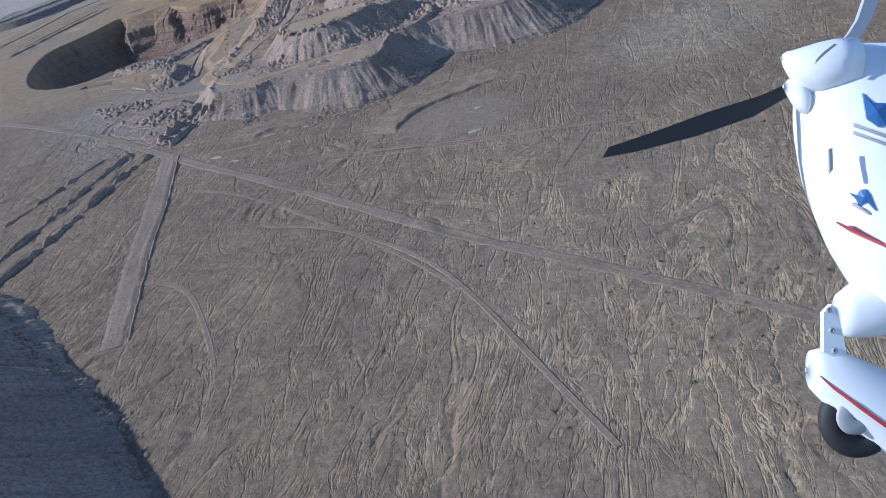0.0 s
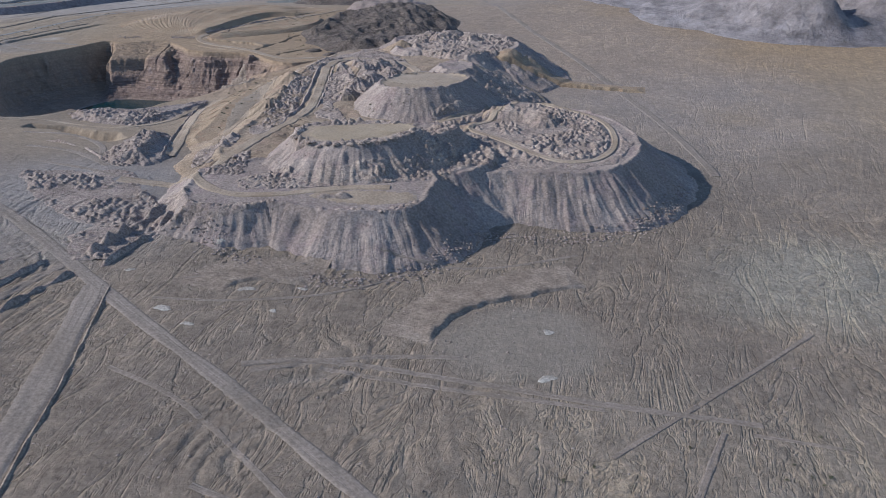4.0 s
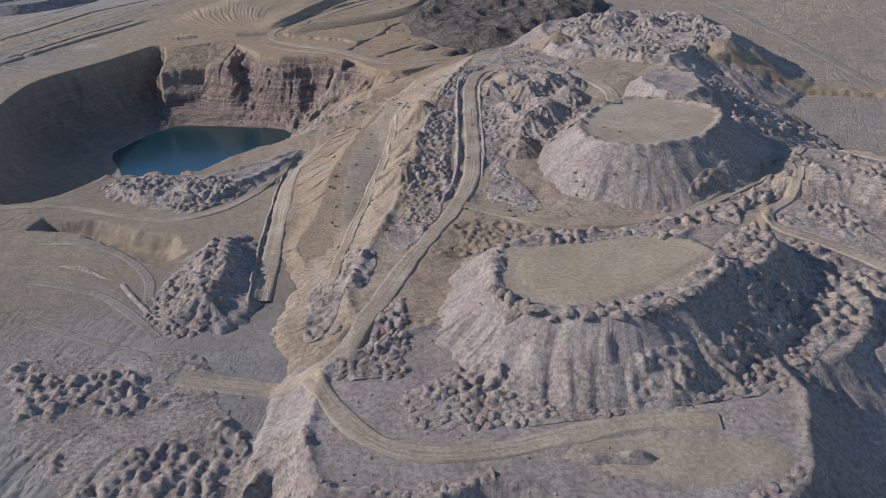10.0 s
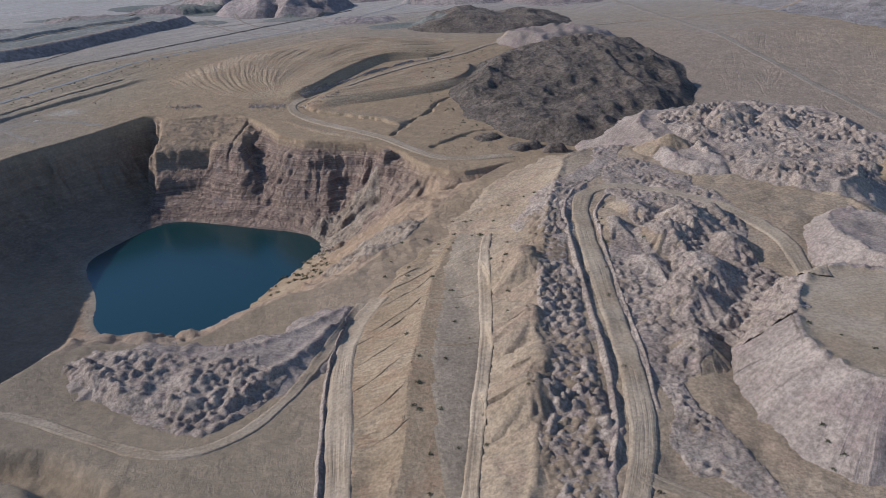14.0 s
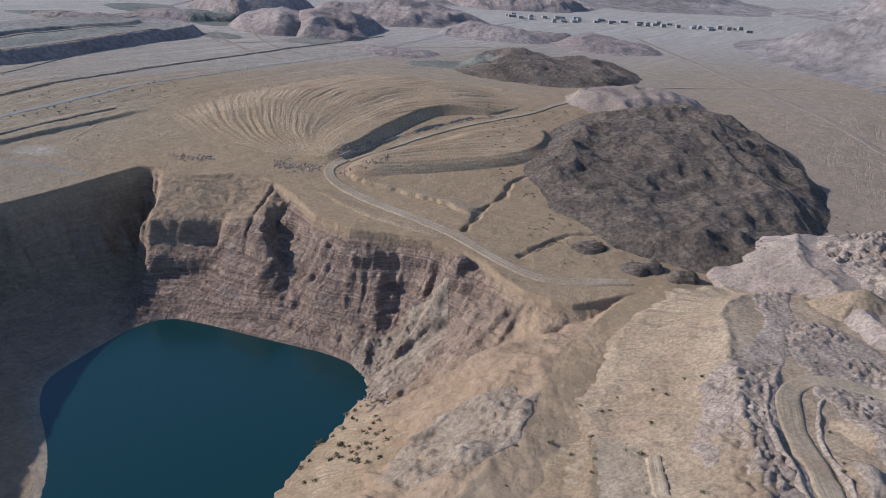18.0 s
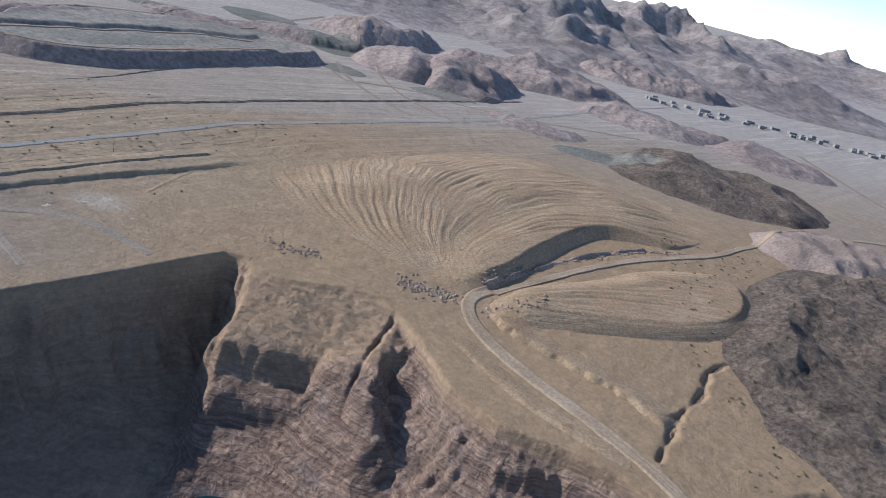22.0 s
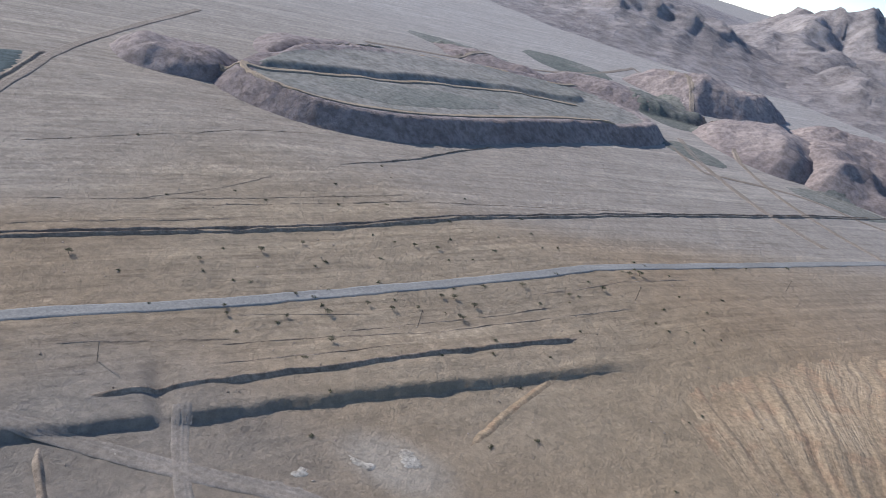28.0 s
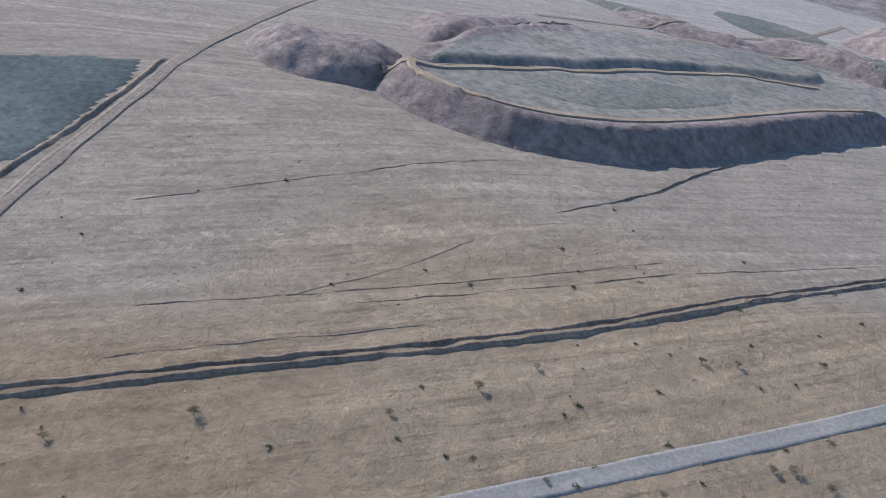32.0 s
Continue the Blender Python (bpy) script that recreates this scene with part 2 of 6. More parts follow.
def land(x, y):
    """Ground level with the pit and the fine relief of the desert floor."""
    shape = np.shape(x)
    x, y = np.array(x, float).ravel(), np.array(y, float).ravel()
    z = base(x, y)
    m = np.hypot(x, y - 700) < 1600
    z[m] += .6 * fbm(x[m], y[m], 60, 3, 3)
    m = (y < 660) & (y > -200) & (np.abs(x) < 700)
    z[m] -= rills(x[m], y[m]) * smooth(650, 480, y[m])
    # wind-worn and bulldozed ground round the pit
    m = (y > 560) & (y < 1300) & (x > -460) & (x < 130)
    z[m] += .55 * smooth(560, 640, y[m]) * (.62 - ridged(x[m] * .8 + 4 * fbm(x[m], y[m], 30, 2, 8), y[m], 10, 3, 9)) * (.2 + vnoise(x[m] / 35, y[m] / 35, 10)) + .16 * smooth(560, 640, y[m]) * fbm(x[m], y[m], 3.4, 2, 12)
    # gullied slope between the spoil and the pit
    m = (x > -130) & (x < 60) & (y > 690) & (y < 900)
    z[m] += 2.2 * (.6 - ridged(x[m], y[m], 13, 4, 66)) * np.exp(-((x[m] + 45) / 42) ** 4 - ((y[m] - 795) / 48) ** 4)
    # a dug hollow between the yard and the rim track
    m = (x > -200) & (x < -100) & (y > 595) & (y < 685)
    if m.any():
        d = poly_dist(x[m], y[m], HOLLOW)[0] + 2.0 * fbm(x[m], y[m], 12, 3, 59)
        z[m] -= 6.0 * smooth(0, -7, d) + .8 * smooth(2, -2, d) * (ridged(x[m], y[m], 6, 2, 60) - .5)
    # the edge of a levelled terrace above the works yard
    m = (x > -345) & (x < -190) & (y > 940) & (y < 1120)
    way, back = (x[m] + 318) * .707 + (y[m] - 968) * .707, (y[m] - 968 - x[m] - 318) * .707
    tall = 1.5 * (.75 + .5 * vnoise(way / 9, way * 0, 57)) * smooth(-14, 0, way) * smooth(148, 130, way) * (1 - .75 * np.exp(-((way - 29) / 2.2) ** 2))
    z[m] += tall * smooth(-.7, .7, back + .8 * fbm(way, way * 0, 5, 3, 58)) * smooth(26, 5, back)
    line_dent(z, x, y, CRACK_1, 1.1, 1.7, 1.6)
    line_dent(z, x, y, CRACK_2, 1.1, 1.3, 1.6)
    m = (x > -310) & (x < 40) & (y > 670) & (y < 1000)
    if m.any():
        z[m] = dig(x[m], y[m], z[m])
    return z.reshape(shape)


def grid_mesh(name, xs, ys, zfun, smooth_shade=True):
    X, Y = np.meshgrid(xs, ys)
    Z = zfun(X, Y)
    nx, ny = len(xs), len(ys)
    co = np.stack([X, Y, Z], -1).reshape(-1, 3).astype(np.float32)
    i = (np.arange(ny - 1)[:, None] * nx + np.arange(nx - 1)).ravel()
    quads = np.stack([i, i + 1, i + nx + 1, i + nx], 1).astype(np.int32)
    return quad_mesh(name, co, quads, smooth_shade)


def quad_mesh(name, co, quads, smooth_shade=True):
    me = bpy.data.meshes.new(name)
    me.vertices.add(len(co))
    me.vertices.foreach_set("co", np.ascontiguousarray(co, np.float32).ravel())
    me.loops.add(len(quads) * 4)
    me.loops.foreach_set("vertex_index", np.ascontiguousarray(quads, np.int32).ravel())
    me.polygons.add(len(quads))
    me.polygons.foreach_set("loop_start", np.arange(len(quads), dtype=np.int32) * 4)
    me.polygons.foreach_set("use_smooth", np.full(len(quads), smooth_shade))
    me.update(calc_edges=True)
    return me

# ---- materials ----
def material(name, dark, light, scale=0.02, fine=1.2, rough=0.95, bump=0.5, bump_dist=0.4, strata=None, third=None, streaks=False, grit=1.0, comb=None):
    """Earth and rock: two colours mixed by large and small noise, with a relief of grains; comb draws long furrows
    along the surface's own lines: width, length, painted shade, depth.
    """
    m = bpy.data.materials.new(name)
    m.use_nodes = True
    nt = m.node_tree
    bsdf = nt.nodes["Principled BSDF"]
    bsdf.inputs["Roughness"].default_value = rough
    bsdf.inputs["Specular IOR Level"].default_value = 0.15
    pos = nt.nodes.new("ShaderNodeNewGeometry").outputs["Position"]

    def noise_at(s, detail, rough_=0.6):
        n = nt.nodes.new("ShaderNodeTexNoise")
        n.inputs["Scale"].default_value, n.inputs["Detail"].default_value, n.inputs["Roughness"].default_value = s, detail, rough_
        nt.links.new(pos, n.inputs["Vector"])
        return n.outputs["Fac"]

    def ramp(fac, a, b, lo=0.35, hi=0.65):
        r = nt.nodes.new("ShaderNodeValToRGB")
        r.color_ramp.elements[0].position, r.color_ramp.elements[1].position = lo, hi
        r.color_ramp.elements[0].color, r.color_ramp.elements[1].color = (*a, 1), (*b, 1)
        nt.links.new(fac, r.inputs[0])
        return r.outputs[0]

    def mix(fac, a, b, kind="MIX"):
        x = nt.nodes.new("ShaderNodeMix")
        x.data_type, x.blend_type = "RGBA", kind
        for sock, v in ((x.inputs[0], fac), (x.inputs[6], a), (x.inputs[7], b)):
            if isinstance(v, (int, float)):
                sock.default_value = v
            else:
                nt.links.new(v, sock)
        return x.outputs[2]

    col = ramp(noise_at(scale, 6), dark, light)
    if third:
        patch = ramp(noise_at(scale * 2.7, 5), (0, 0, 0), (1, 1, 1), 0.52, 0.62)
        rgb = nt.nodes.new("ShaderNodeRGB")
        rgb.outputs[0].default_value = (*third, 1)
        col = mix(patch, col, rgb.outputs[0])
    if strata:
        sep = nt.nodes.new("ShaderNodeSeparateXYZ")
        nt.links.new(pos, sep.inputs[0])
        wob = nt.nodes.new("ShaderNodeMath")
        wob.operation = "MULTIPLY_ADD"
        nt.links.new(noise_at(0.02, 3), wob.inputs[0])
        wob.inputs[1].default_value = 9.0
        nt.links.new(sep.outputs[2], wob.inputs[2])
        n1 = nt.nodes.new("ShaderNodeTexNoise")
        n1.noise_dimensions = "1D"
        n1.inputs["Scale"].default_value, n1.inputs["Detail"].default_value = 0.22, 4
        nt.links.new(wob.outputs[0], n1.inputs["W"])
        col = mix(0.75, col, ramp(n1.outputs["Fac"], strata[0], strata[1], 0.38, 0.6))
    if streaks:
        at = nt.nodes.new("ShaderNodeAttribute")
        at.attribute_name = "streak"
        col = mix(1.0, col, ramp(at.outputs["Fac"], (0.86, 0.85, 0.86), (1.1, 1.1, 1.08), 0.25, 0.75), "MULTIPLY")
    grain = ramp(noise_at(fine, 8, 0.75), (1 - .34 * grit, 1 - .35 * grit, 1 - .36 * grit), (1 + .27 * grit, 1 + .27 * grit, 1 + .26 * grit), 0.38, 0.62)
    col = mix(1.0, col, grain, "MULTIPLY")
    b = nt.nodes.new("ShaderNodeBump")
    b.inputs["Strength"].default_value, b.inputs["Distance"].default_value = bump, bump_dist
    nt.links.new(noise_at(fine * 0.8, 8, 0.75), b.inputs["Height"])
    if comb:
        wide_c, long_c, shade_c, deep_c = comb
        lines = nt.nodes.new("ShaderNodeAttribute")
        lines.attribute_name = "comb"
        stretch = nt.nodes.new("ShaderNodeMapping")
        stretch.inputs["Scale"].default_value = (1 / wide_c, 1 / long_c, 1)
        nt.links.new(lines.outputs["Vector"], stretch.inputs[0])
        furrow = nt.nodes.new("ShaderNodeTexNoise")
        furrow.inputs["Scale"].default_value, furrow.inputs["Detail"].default_value, furrow.inputs["Roughness"].default_value = 1.0, 3.5, 0.62
        furrow.inputs["Distortion"].default_value = 0.25
        nt.links.new(stretch.outputs[0], furrow.inputs["Vector"])
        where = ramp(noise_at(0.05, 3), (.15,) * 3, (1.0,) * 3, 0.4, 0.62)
        # groove shade put into the colour: furrow hollows darker, crests paler
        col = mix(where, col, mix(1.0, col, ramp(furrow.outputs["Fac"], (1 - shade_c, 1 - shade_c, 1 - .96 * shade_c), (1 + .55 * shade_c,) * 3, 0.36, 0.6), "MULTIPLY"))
        groove = nt.nodes.new("ShaderNodeBump")
        groove.inputs["Strength"].default_value, groove.inputs["Distance"].default_value = 1.0, deep_c
        nt.links.new(where, groove.inputs["Strength"])
        nt.links.new(furrow.outputs["Fac"], groove.inputs["Height"])
        nt.links.new(b.outputs[0], groove.inputs["Normal"])
        b = groove
    nt.links.new(col, bsdf.inputs["Base Color"])
    nt.links.new(b.outputs[0], bsdf.inputs["Normal"])
    return m


SPOIL = material("spoil_rock", (0.235, 0.177, 0.136), (0.33, 0.255, 0.2), 0.03, 0.8, bump=0.9, third=(0.27, 0.198, 0.16), streaks=True, comb=(.9, 34, .11, .5))
RUBBLE = material("tipped_rock", (0.225, 0.166, 0.124), (0.36, 0.275, 0.208), 0.09, 0.9, bump=1.0, bump_dist=.6, third=(0.285, 0.208, 0.163), grit=1.3)
EARTH = material("turned_earth", (0.19, 0.138, 0.096), (0.30, 0.226, 0.16), 0.12, 0.8, bump=.9, bump_dist=.5)
CRUST = material("salt_crust", (0.31, 0.255, 0.192), (0.41, 0.345, 0.27), 0.15, 1.0, bump=0.5, grit=1.3)
TERRACE_FLAT = material("terrace_flat", (0.17, 0.152, 0.122), (0.265, 0.222, 0.18), 0.012, 0.25)
DARK_ROCK = material("dark_hill_rock", (0.092, 0.069, 0.054), (0.19, 0.142, 0.106), 0.06, 0.5, bump=1.0, bump_dist=1.8, third=(0.125, 0.097, 0.072), grit=1.4)
PALE_SPOIL = material("sandy_spoil", (0.262, 0.185, 0.116), (0.338, 0.248, 0.163), 0.03, 0.8, bump=0.8, bump_dist=.5, third=(0.315, 0.218, 0.142), streaks=True, grit=.95, comb=(1.2, 16, .08, .45))
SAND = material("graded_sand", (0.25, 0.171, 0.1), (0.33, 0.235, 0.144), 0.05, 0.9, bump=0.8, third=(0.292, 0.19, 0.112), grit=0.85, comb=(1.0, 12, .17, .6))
SILT = material("silt_pan", (0.275, 0.2, 0.12), (0.335, 0.25, 0.16), 0.06, 0.9, bump=0.3, grit=0.6)
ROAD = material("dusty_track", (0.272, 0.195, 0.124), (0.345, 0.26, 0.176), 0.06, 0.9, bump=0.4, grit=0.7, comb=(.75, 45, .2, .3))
PALE_TRACK = material("faint_track", (0.205, 0.157, 0.114), (0.268, 0.207, 0.154), 0.05, 0.9, bump=0.4, grit=0.8, comb=(.8, 40, .14, .2))
YARD_TRACK = material("yard_track", (0.208, 0.166, 0.126), (0.252, 0.202, 0.155), 0.06, 0.9, bump=0.4, grit=0.7)
GREY_FLAT = material("grey_levelled_earth", (0.222, 0.166, 0.112), (0.276, 0.208, 0.143), 0.08, 0.9, bump=0.7, grit=0.9)
ASPHALT = material("worn_asphalt", (0.212, 0.188, 0.158), (0.252, 0.226, 0.193), 0.05, 1.5, bump=0.2, grit=0.6, comb=(.9, 60, .1, .05))
# far rock paled and greyed in its base colours, standing in for haze
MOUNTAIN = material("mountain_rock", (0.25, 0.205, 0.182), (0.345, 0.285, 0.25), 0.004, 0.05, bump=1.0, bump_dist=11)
FAR_DUMP = material("terrace_rock", (0.205, 0.155, 0.133), (0.315, 0.244, 0.205), 0.012, 0.25, bump=1.0, bump_dist=1.6)
POND = material("reed_pond", (0.05, 0.062, 0.06), (0.09, 0.10, 0.088), 0.03, 0.5, bump=0.3)
SCRUBBY = material("scrubby_flat", (0.115, 0.112, 0.088), (0.20, 0.176, 0.142), 0.02, 0.4)
SHRUB = material("dry_shrub", (0.07, 0.075, 0.04), (0.16, 0.135, 0.08), 0.3, 2.0)
BARK = material("grey_bark", (0.12, 0.09, 0.07), (0.2, 0.16, 0.12), 1.0, 6.0)
PLASTER = material("pale_plaster", (0.22, 0.195, 0.165), (0.31, 0.28, 0.24), 0.3, 2.0, bump=0.1)
ROOFING = material("sheet_roof", (0.2, 0.21, 0.23), (0.34, 0.34, 0.34), 0.2, 2.0, bump=0.1)
GLASS_DARK = material("dark_glass", (0.03, 0.035, 0.045), (0.06, 0.07, 0.08), 0.5, 2.0, rough=0.2, bump=0.0)
WATER_MAT = bpy.data.materials.new("pit_water")
WATER_MAT.use_nodes = True
wb = WATER_MAT.node_tree.nodes["Principled BSDF"]
wb.inputs["Base Color"].default_value, wb.inputs["Roughness"].default_value = (0.006, 0.027, 0.028, 1), 0.2
wb.inputs["Specular IOR Level"].default_value = 0.3


def ground_material():
    """The desert floor: tint by zone, pale braided channels, painted shade in cuts, stony grain, and beds of rock on
    the pit's walls.
    """
    m = bpy.data.materials.new("desert_floor")
    m.use_nodes = True
    nt = m.node_tree
    bsdf = nt.nodes["Principled BSDF"]
    bsdf.inputs["Roughness"].default_value = 0.95
    bsdf.inputs["Specular IOR Level"].default_value = 0.12
    pos = nt.nodes.new("ShaderNodeNewGeometry").outputs["Position"]
    tint = nt.nodes.new("ShaderNodeAttribute")
    tint.attribute_name = "tint"

    braid = nt.nodes.new("ShaderNodeAttribute")
    braid.attribute_name = "braid"

    def math_(op, a, b=None, c=None):
        n = nt.nodes.new("ShaderNodeMath")
        n.operation = op
        for i, v in enumerate((a, b, c)):
            if v is None:
                continue
            if isinstance(v, (int, float)):
                n.inputs[i].default_value = v
            else:
                nt.links.new(v, n.inputs[i])
        return n.outputs[0]

    def noise_at(vec, s, detail, rough_=0.6, warp=0.0):
        n = nt.nodes.new("ShaderNodeTexNoise")
        n.inputs["Scale"].default_value, n.inputs["Detail"].default_value, n.inputs["Roughness"].default_value = s, detail, rough_
        n.inputs["Distortion"].default_value = warp
        nt.links.new(vec, n.inputs["Vector"])
        return n.outputs["Fac"]

    def ramp(fac, lo, hi, a=0.0, b=1.0):
        r = nt.nodes.new("ShaderNodeMapRange")
        r.interpolation_type = "SMOOTHSTEP"
        for k, v in ((1, lo), (2, hi), (3, a), (4, b)):
            r.inputs[k].default_value = v
        nt.links.new(fac, r.inputs[0])
        return r.outputs[0]

    def mix(fac, a, b, kind="MIX"):
        x = nt.nodes.new("ShaderNodeMix")
        x.data_type, x.blend_type = "RGBA", kind
        for sock, v in ((x.inputs[0], fac), (x.inputs[6], a), (x.inputs[7], b)):
            if isinstance(v, tuple):
                sock.default_value = (*v, 1)
            elif isinstance(v, (int, float)):
                sock.default_value = v
            else:
                nt.links.new(v, sock)
        return x.outputs[2]

    # the drainage runs on a slant
    turn = nt.nodes.new("ShaderNodeMapping")
    turn.vector_type = "TEXTURE"
    turn.inputs["Rotation"].default_value = (0, 0, radians(66))
    turn.inputs["Scale"].default_value = (3.0, 1, 1)
    nt.links.new(pos, turn.inputs[0])
    flow = turn.outputs[0]
    chan1 = math_("ABSOLUTE", math_("SUBTRACT", noise_at(flow, 0.055, 5, 0.6, 0.7), 0.5))
    chan2 = math_("ABSOLUTE", math_("SUBTRACT", noise_at(flow, 0.16, 4, 0.6, 0.6), 0.5))
    lines1, lines2 = ramp(chan1, 0.0, 0.035, 1, 0), ramp(chan2, 0.0, 0.03, 1, 0)
    patch = ramp(noise_at(pos, 0.016, 4), 0.46, 0.6)
    sep = nt.nodes.new("ShaderNodeSeparateXYZ")
    nt.links.new(pos, sep.inputs[0])
    rock = tint.outputs["Alpha"]
    flat = math_("MULTIPLY", math_("SUBTRACT", 1.0, rock), braid.outputs["Fac"])
    col = tint.outputs["Color"]
    col = mix(math_("MULTIPLY", ramp(noise_at(pos, 0.02, 6), 0.35, 0.65, 0, .5), flat), col, mix(1.0, col, (1.35, 1.32, 1.25), "MULTIPLY"))
    wash = math_("MULTIPLY", math_("MAXIMUM", math_("MULTIPLY", lines1, math_("MULTIPLY_ADD", patch, .6, .3)), math_("MULTIPLY", lines2, math_("MULTIPLY_ADD", patch, .45, .15))), flat)
    pale = nt.nodes.new("ShaderNodeAttribute")
    pale.attribute_name = "pale"
    col = mix(math_("MULTIPLY", wash, pale.outputs["Fac"]), col, mix(1.0, col, (1.7, 1.63, 1.42), "MULTIPLY"))
    fleck = math_("MULTIPLY", ramp(noise_at(flow, 0.5, 3, 0.6), 0.66, 0.72, 0, .7), flat)
    col = mix(fleck, col, mix(1.0, col, (1.5, 1.47, 1.4), "MULTIPLY"))
    # thin channel cuts: their shade is mixed into the soil colour
    cut = math_("MAXIMUM", ramp(math_("ABSOLUTE", math_("SUBTRACT", noise_at(flow, 0.11, 4, 0.6, 0.5), 0.47)), 0.0, 0.024, .42, 0),
                ramp(math_("ABSOLUTE", math_("SUBTRACT", noise_at(flow, 0.34, 3, 0.6, 0.6), 0.5)), 0.0, 0.04, .24, 0))
    cut_shade = math_("MULTIPLY", cut, flat)
    col = mix(cut_shade, col, mix(1.0, col, (0.47, 0.44, 0.42), "MULTIPLY"))
    lane = nt.nodes.new("ShaderNodeMapping")
    lane.vector_type = "TEXTURE"
    lane.inputs["Rotation"].default_value = (0, 0, radians(48))
    lane.inputs["Scale"].default_value = (24, 1, 1)
    nt.links.new(pos, lane.inputs[0])
    laned = nt.nodes.new("ShaderNodeAttribute")
    laned.attribute_name = "lane"
    calm = laned.outputs["Fac"]
    col = mix(math_("MULTIPLY", ramp(noise_at(lane.outputs[0], 0.42, 4, 0.55), 0.46, 0.62, 0, .55), calm), col, mix(1.0, col, (0.76, 0.74, 0.73), "MULTIPLY"))
    col = mix(math_("MULTIPLY", ramp(noise_at(lane.outputs[0], 0.16, 4, 0.55), 0.54, 0.64, 0, .6), calm), col, mix(1.0, col, (1.3, 1.3, 1.28), "MULTIPLY"))
    thread = ramp(noise_at(lane.outputs[0], 1.0, 3, 0.6), 0.56, 0.64, 0, .5)
    col = mix(math_("MULTIPLY", math_("MULTIPLY", thread, ramp(noise_at(pos, 0.03, 3), 0.4, 0.6)), calm), col, mix(1.0, col, (0.6, 0.58, 0.57), "MULTIPLY"))
    salt = math_("MULTIPLY", ramp(noise_at(lane.outputs[0], 0.11, 3, 0.5), 0.5, 0.6), ramp(noise_at(pos, 0.5, 5, 0.7), 0.52, 0.62, 0, .7))
    col = mix(math_("MULTIPLY", salt, calm), col, mix(1.0, col, (1.32, 1.31, 1.3), "MULTIPLY"))
    # beds in the pit wall
    n1 = nt.nodes.new("ShaderNodeTexNoise")
    n1.noise_dimensions = "1D"
    n1.inputs["Scale"].default_value, n1.inputs["Detail"].default_value, n1.inputs["Roughness"].default_value = 0.42, 6, 0.75
    nt.links.new(math_("MULTIPLY_ADD", noise_at(pos, 0.025, 3), 10.0, sep.outputs[2]), n1.inputs["W"])
    beds = mix(ramp(n1.outputs["Fac"], 0.42, 0.58), (0.19, 0.126, 0.095), (0.305, 0.212, 0.152))
    beds = mix(ramp(noise_at(pos, 0.035, 4), 0.45, 0.65, 0, .6), beds, (0.275, 0.19, 0.134))
    beds = mix(ramp(noise_at(pos, 0.06, 3), 0.6, 0.7, 0, .5), beds, (0.20, 0.16, 0.145))
    n2 = nt.nodes.new("ShaderNodeTexNoise")
    n2.noise_dimensions = "1D"
    n2.inputs["Scale"].default_value, n2.inputs["Detail"].default_value, n2.inputs["Roughness"].default_value = 1.3, 3, 0.6
    nt.links.new(math_("MULTIPLY_ADD", noise_at(pos, 0.03, 2), 6.0, sep.outputs[2]), n2.inputs["W"])
    beds = mix(ramp(n2.outputs["Fac"], 0.40, 0.56, .5, 0), beds, mix(1.0, beds, (0.62, 0.6, 0.6), "MULTIPLY"))
    col = mix(rock, col, beds)
    grain = ramp(noise_at(pos, 0.55, 8, 0.78), 0.36, 0.64, 0.78, 1.19)
    grain = math_("MULTIPLY", grain, ramp(noise_at(pos, 1.1, 2, 0.5), 0.62, 0.70, 1.0, 0.76))
    grain = math_("MULTIPLY", grain, ramp(noise_at(pos, 0.13, 5, 0.65), 0.35, 0.66, 0.88, 1.1))
    coarse = math_("MULTIPLY_ADD", math_("MAXIMUM", braid.outputs["Fac"], rock), .35, .65)
    grain = math_("MULTIPLY_ADD", math_("SUBTRACT", grain, 1.0), coarse, 1.0)
    gcol = nt.nodes.new("ShaderNodeCombineColor")
    for i in range(3):
        nt.links.new(grain, gcol.inputs[i])
    col = mix(1.0, col, gcol.outputs[0], "MULTIPLY")
    nt.links.new(col, bsdf.inputs["Base Color"])
    b = nt.nodes.new("ShaderNodeBump")
    b.inputs["Strength"].default_value, b.inputs["Distance"].default_value = 1.0, 0.62
    crag = math_("ABSOLUTE", math_("SUBTRACT", noise_at(pos, 0.16, 8, 0.62, 0.4), 0.5))
    crag = math_("MULTIPLY", math_("MULTIPLY_ADD", math_("ADD", n1.outputs["Fac"], n2.outputs["Fac"]), .9, math_("MULTIPLY", crag, 6.0)), rock)
    relief = math_("MULTIPLY_ADD", math_("MULTIPLY", lines2, flat), -.3, math_("MULTIPLY_ADD", math_("MULTIPLY", lines1, flat), -.5, noise_at(pos, 0.45, 8, 0.75)))
    shard = nt.nodes.new("ShaderNodeTexVoronoi")
    shard.inputs["Scale"].default_value = 0.55
    nt.links.new(pos, shard.inputs["Vector"])
    crag = math_("ADD", crag, math_("MULTIPLY", math_("MULTIPLY", shard.outputs["Distance"], 0.7), rock))
    nt.links.new(math_("ADD", relief, crag), b.inputs["Height"])
    nt.links.new(b.outputs[0], bsdf.inputs["Normal"])
    return m


GROUND = ground_material()


def structure(name, me, mat, label, category):
    ob = new(name, me)
    me.materials.append(mat)
    return tagged(ob, label, category, kind="structure")


# ---- the ground, one sheet to the horizon ----
def axis(a, b, step, lo, hi, grow=1.07):
    mid = list(np.arange(a, b + .01, step))
    s, v, left = step, a, []
    while v > lo:
        s *= grow
        v -= s
        left.append(v)
    s, v, right = step, mid[-1], []
    while v < hi:
        s *= grow
        v += s
        right.append(v)
    return np.array(left[::-1] + mid + right)


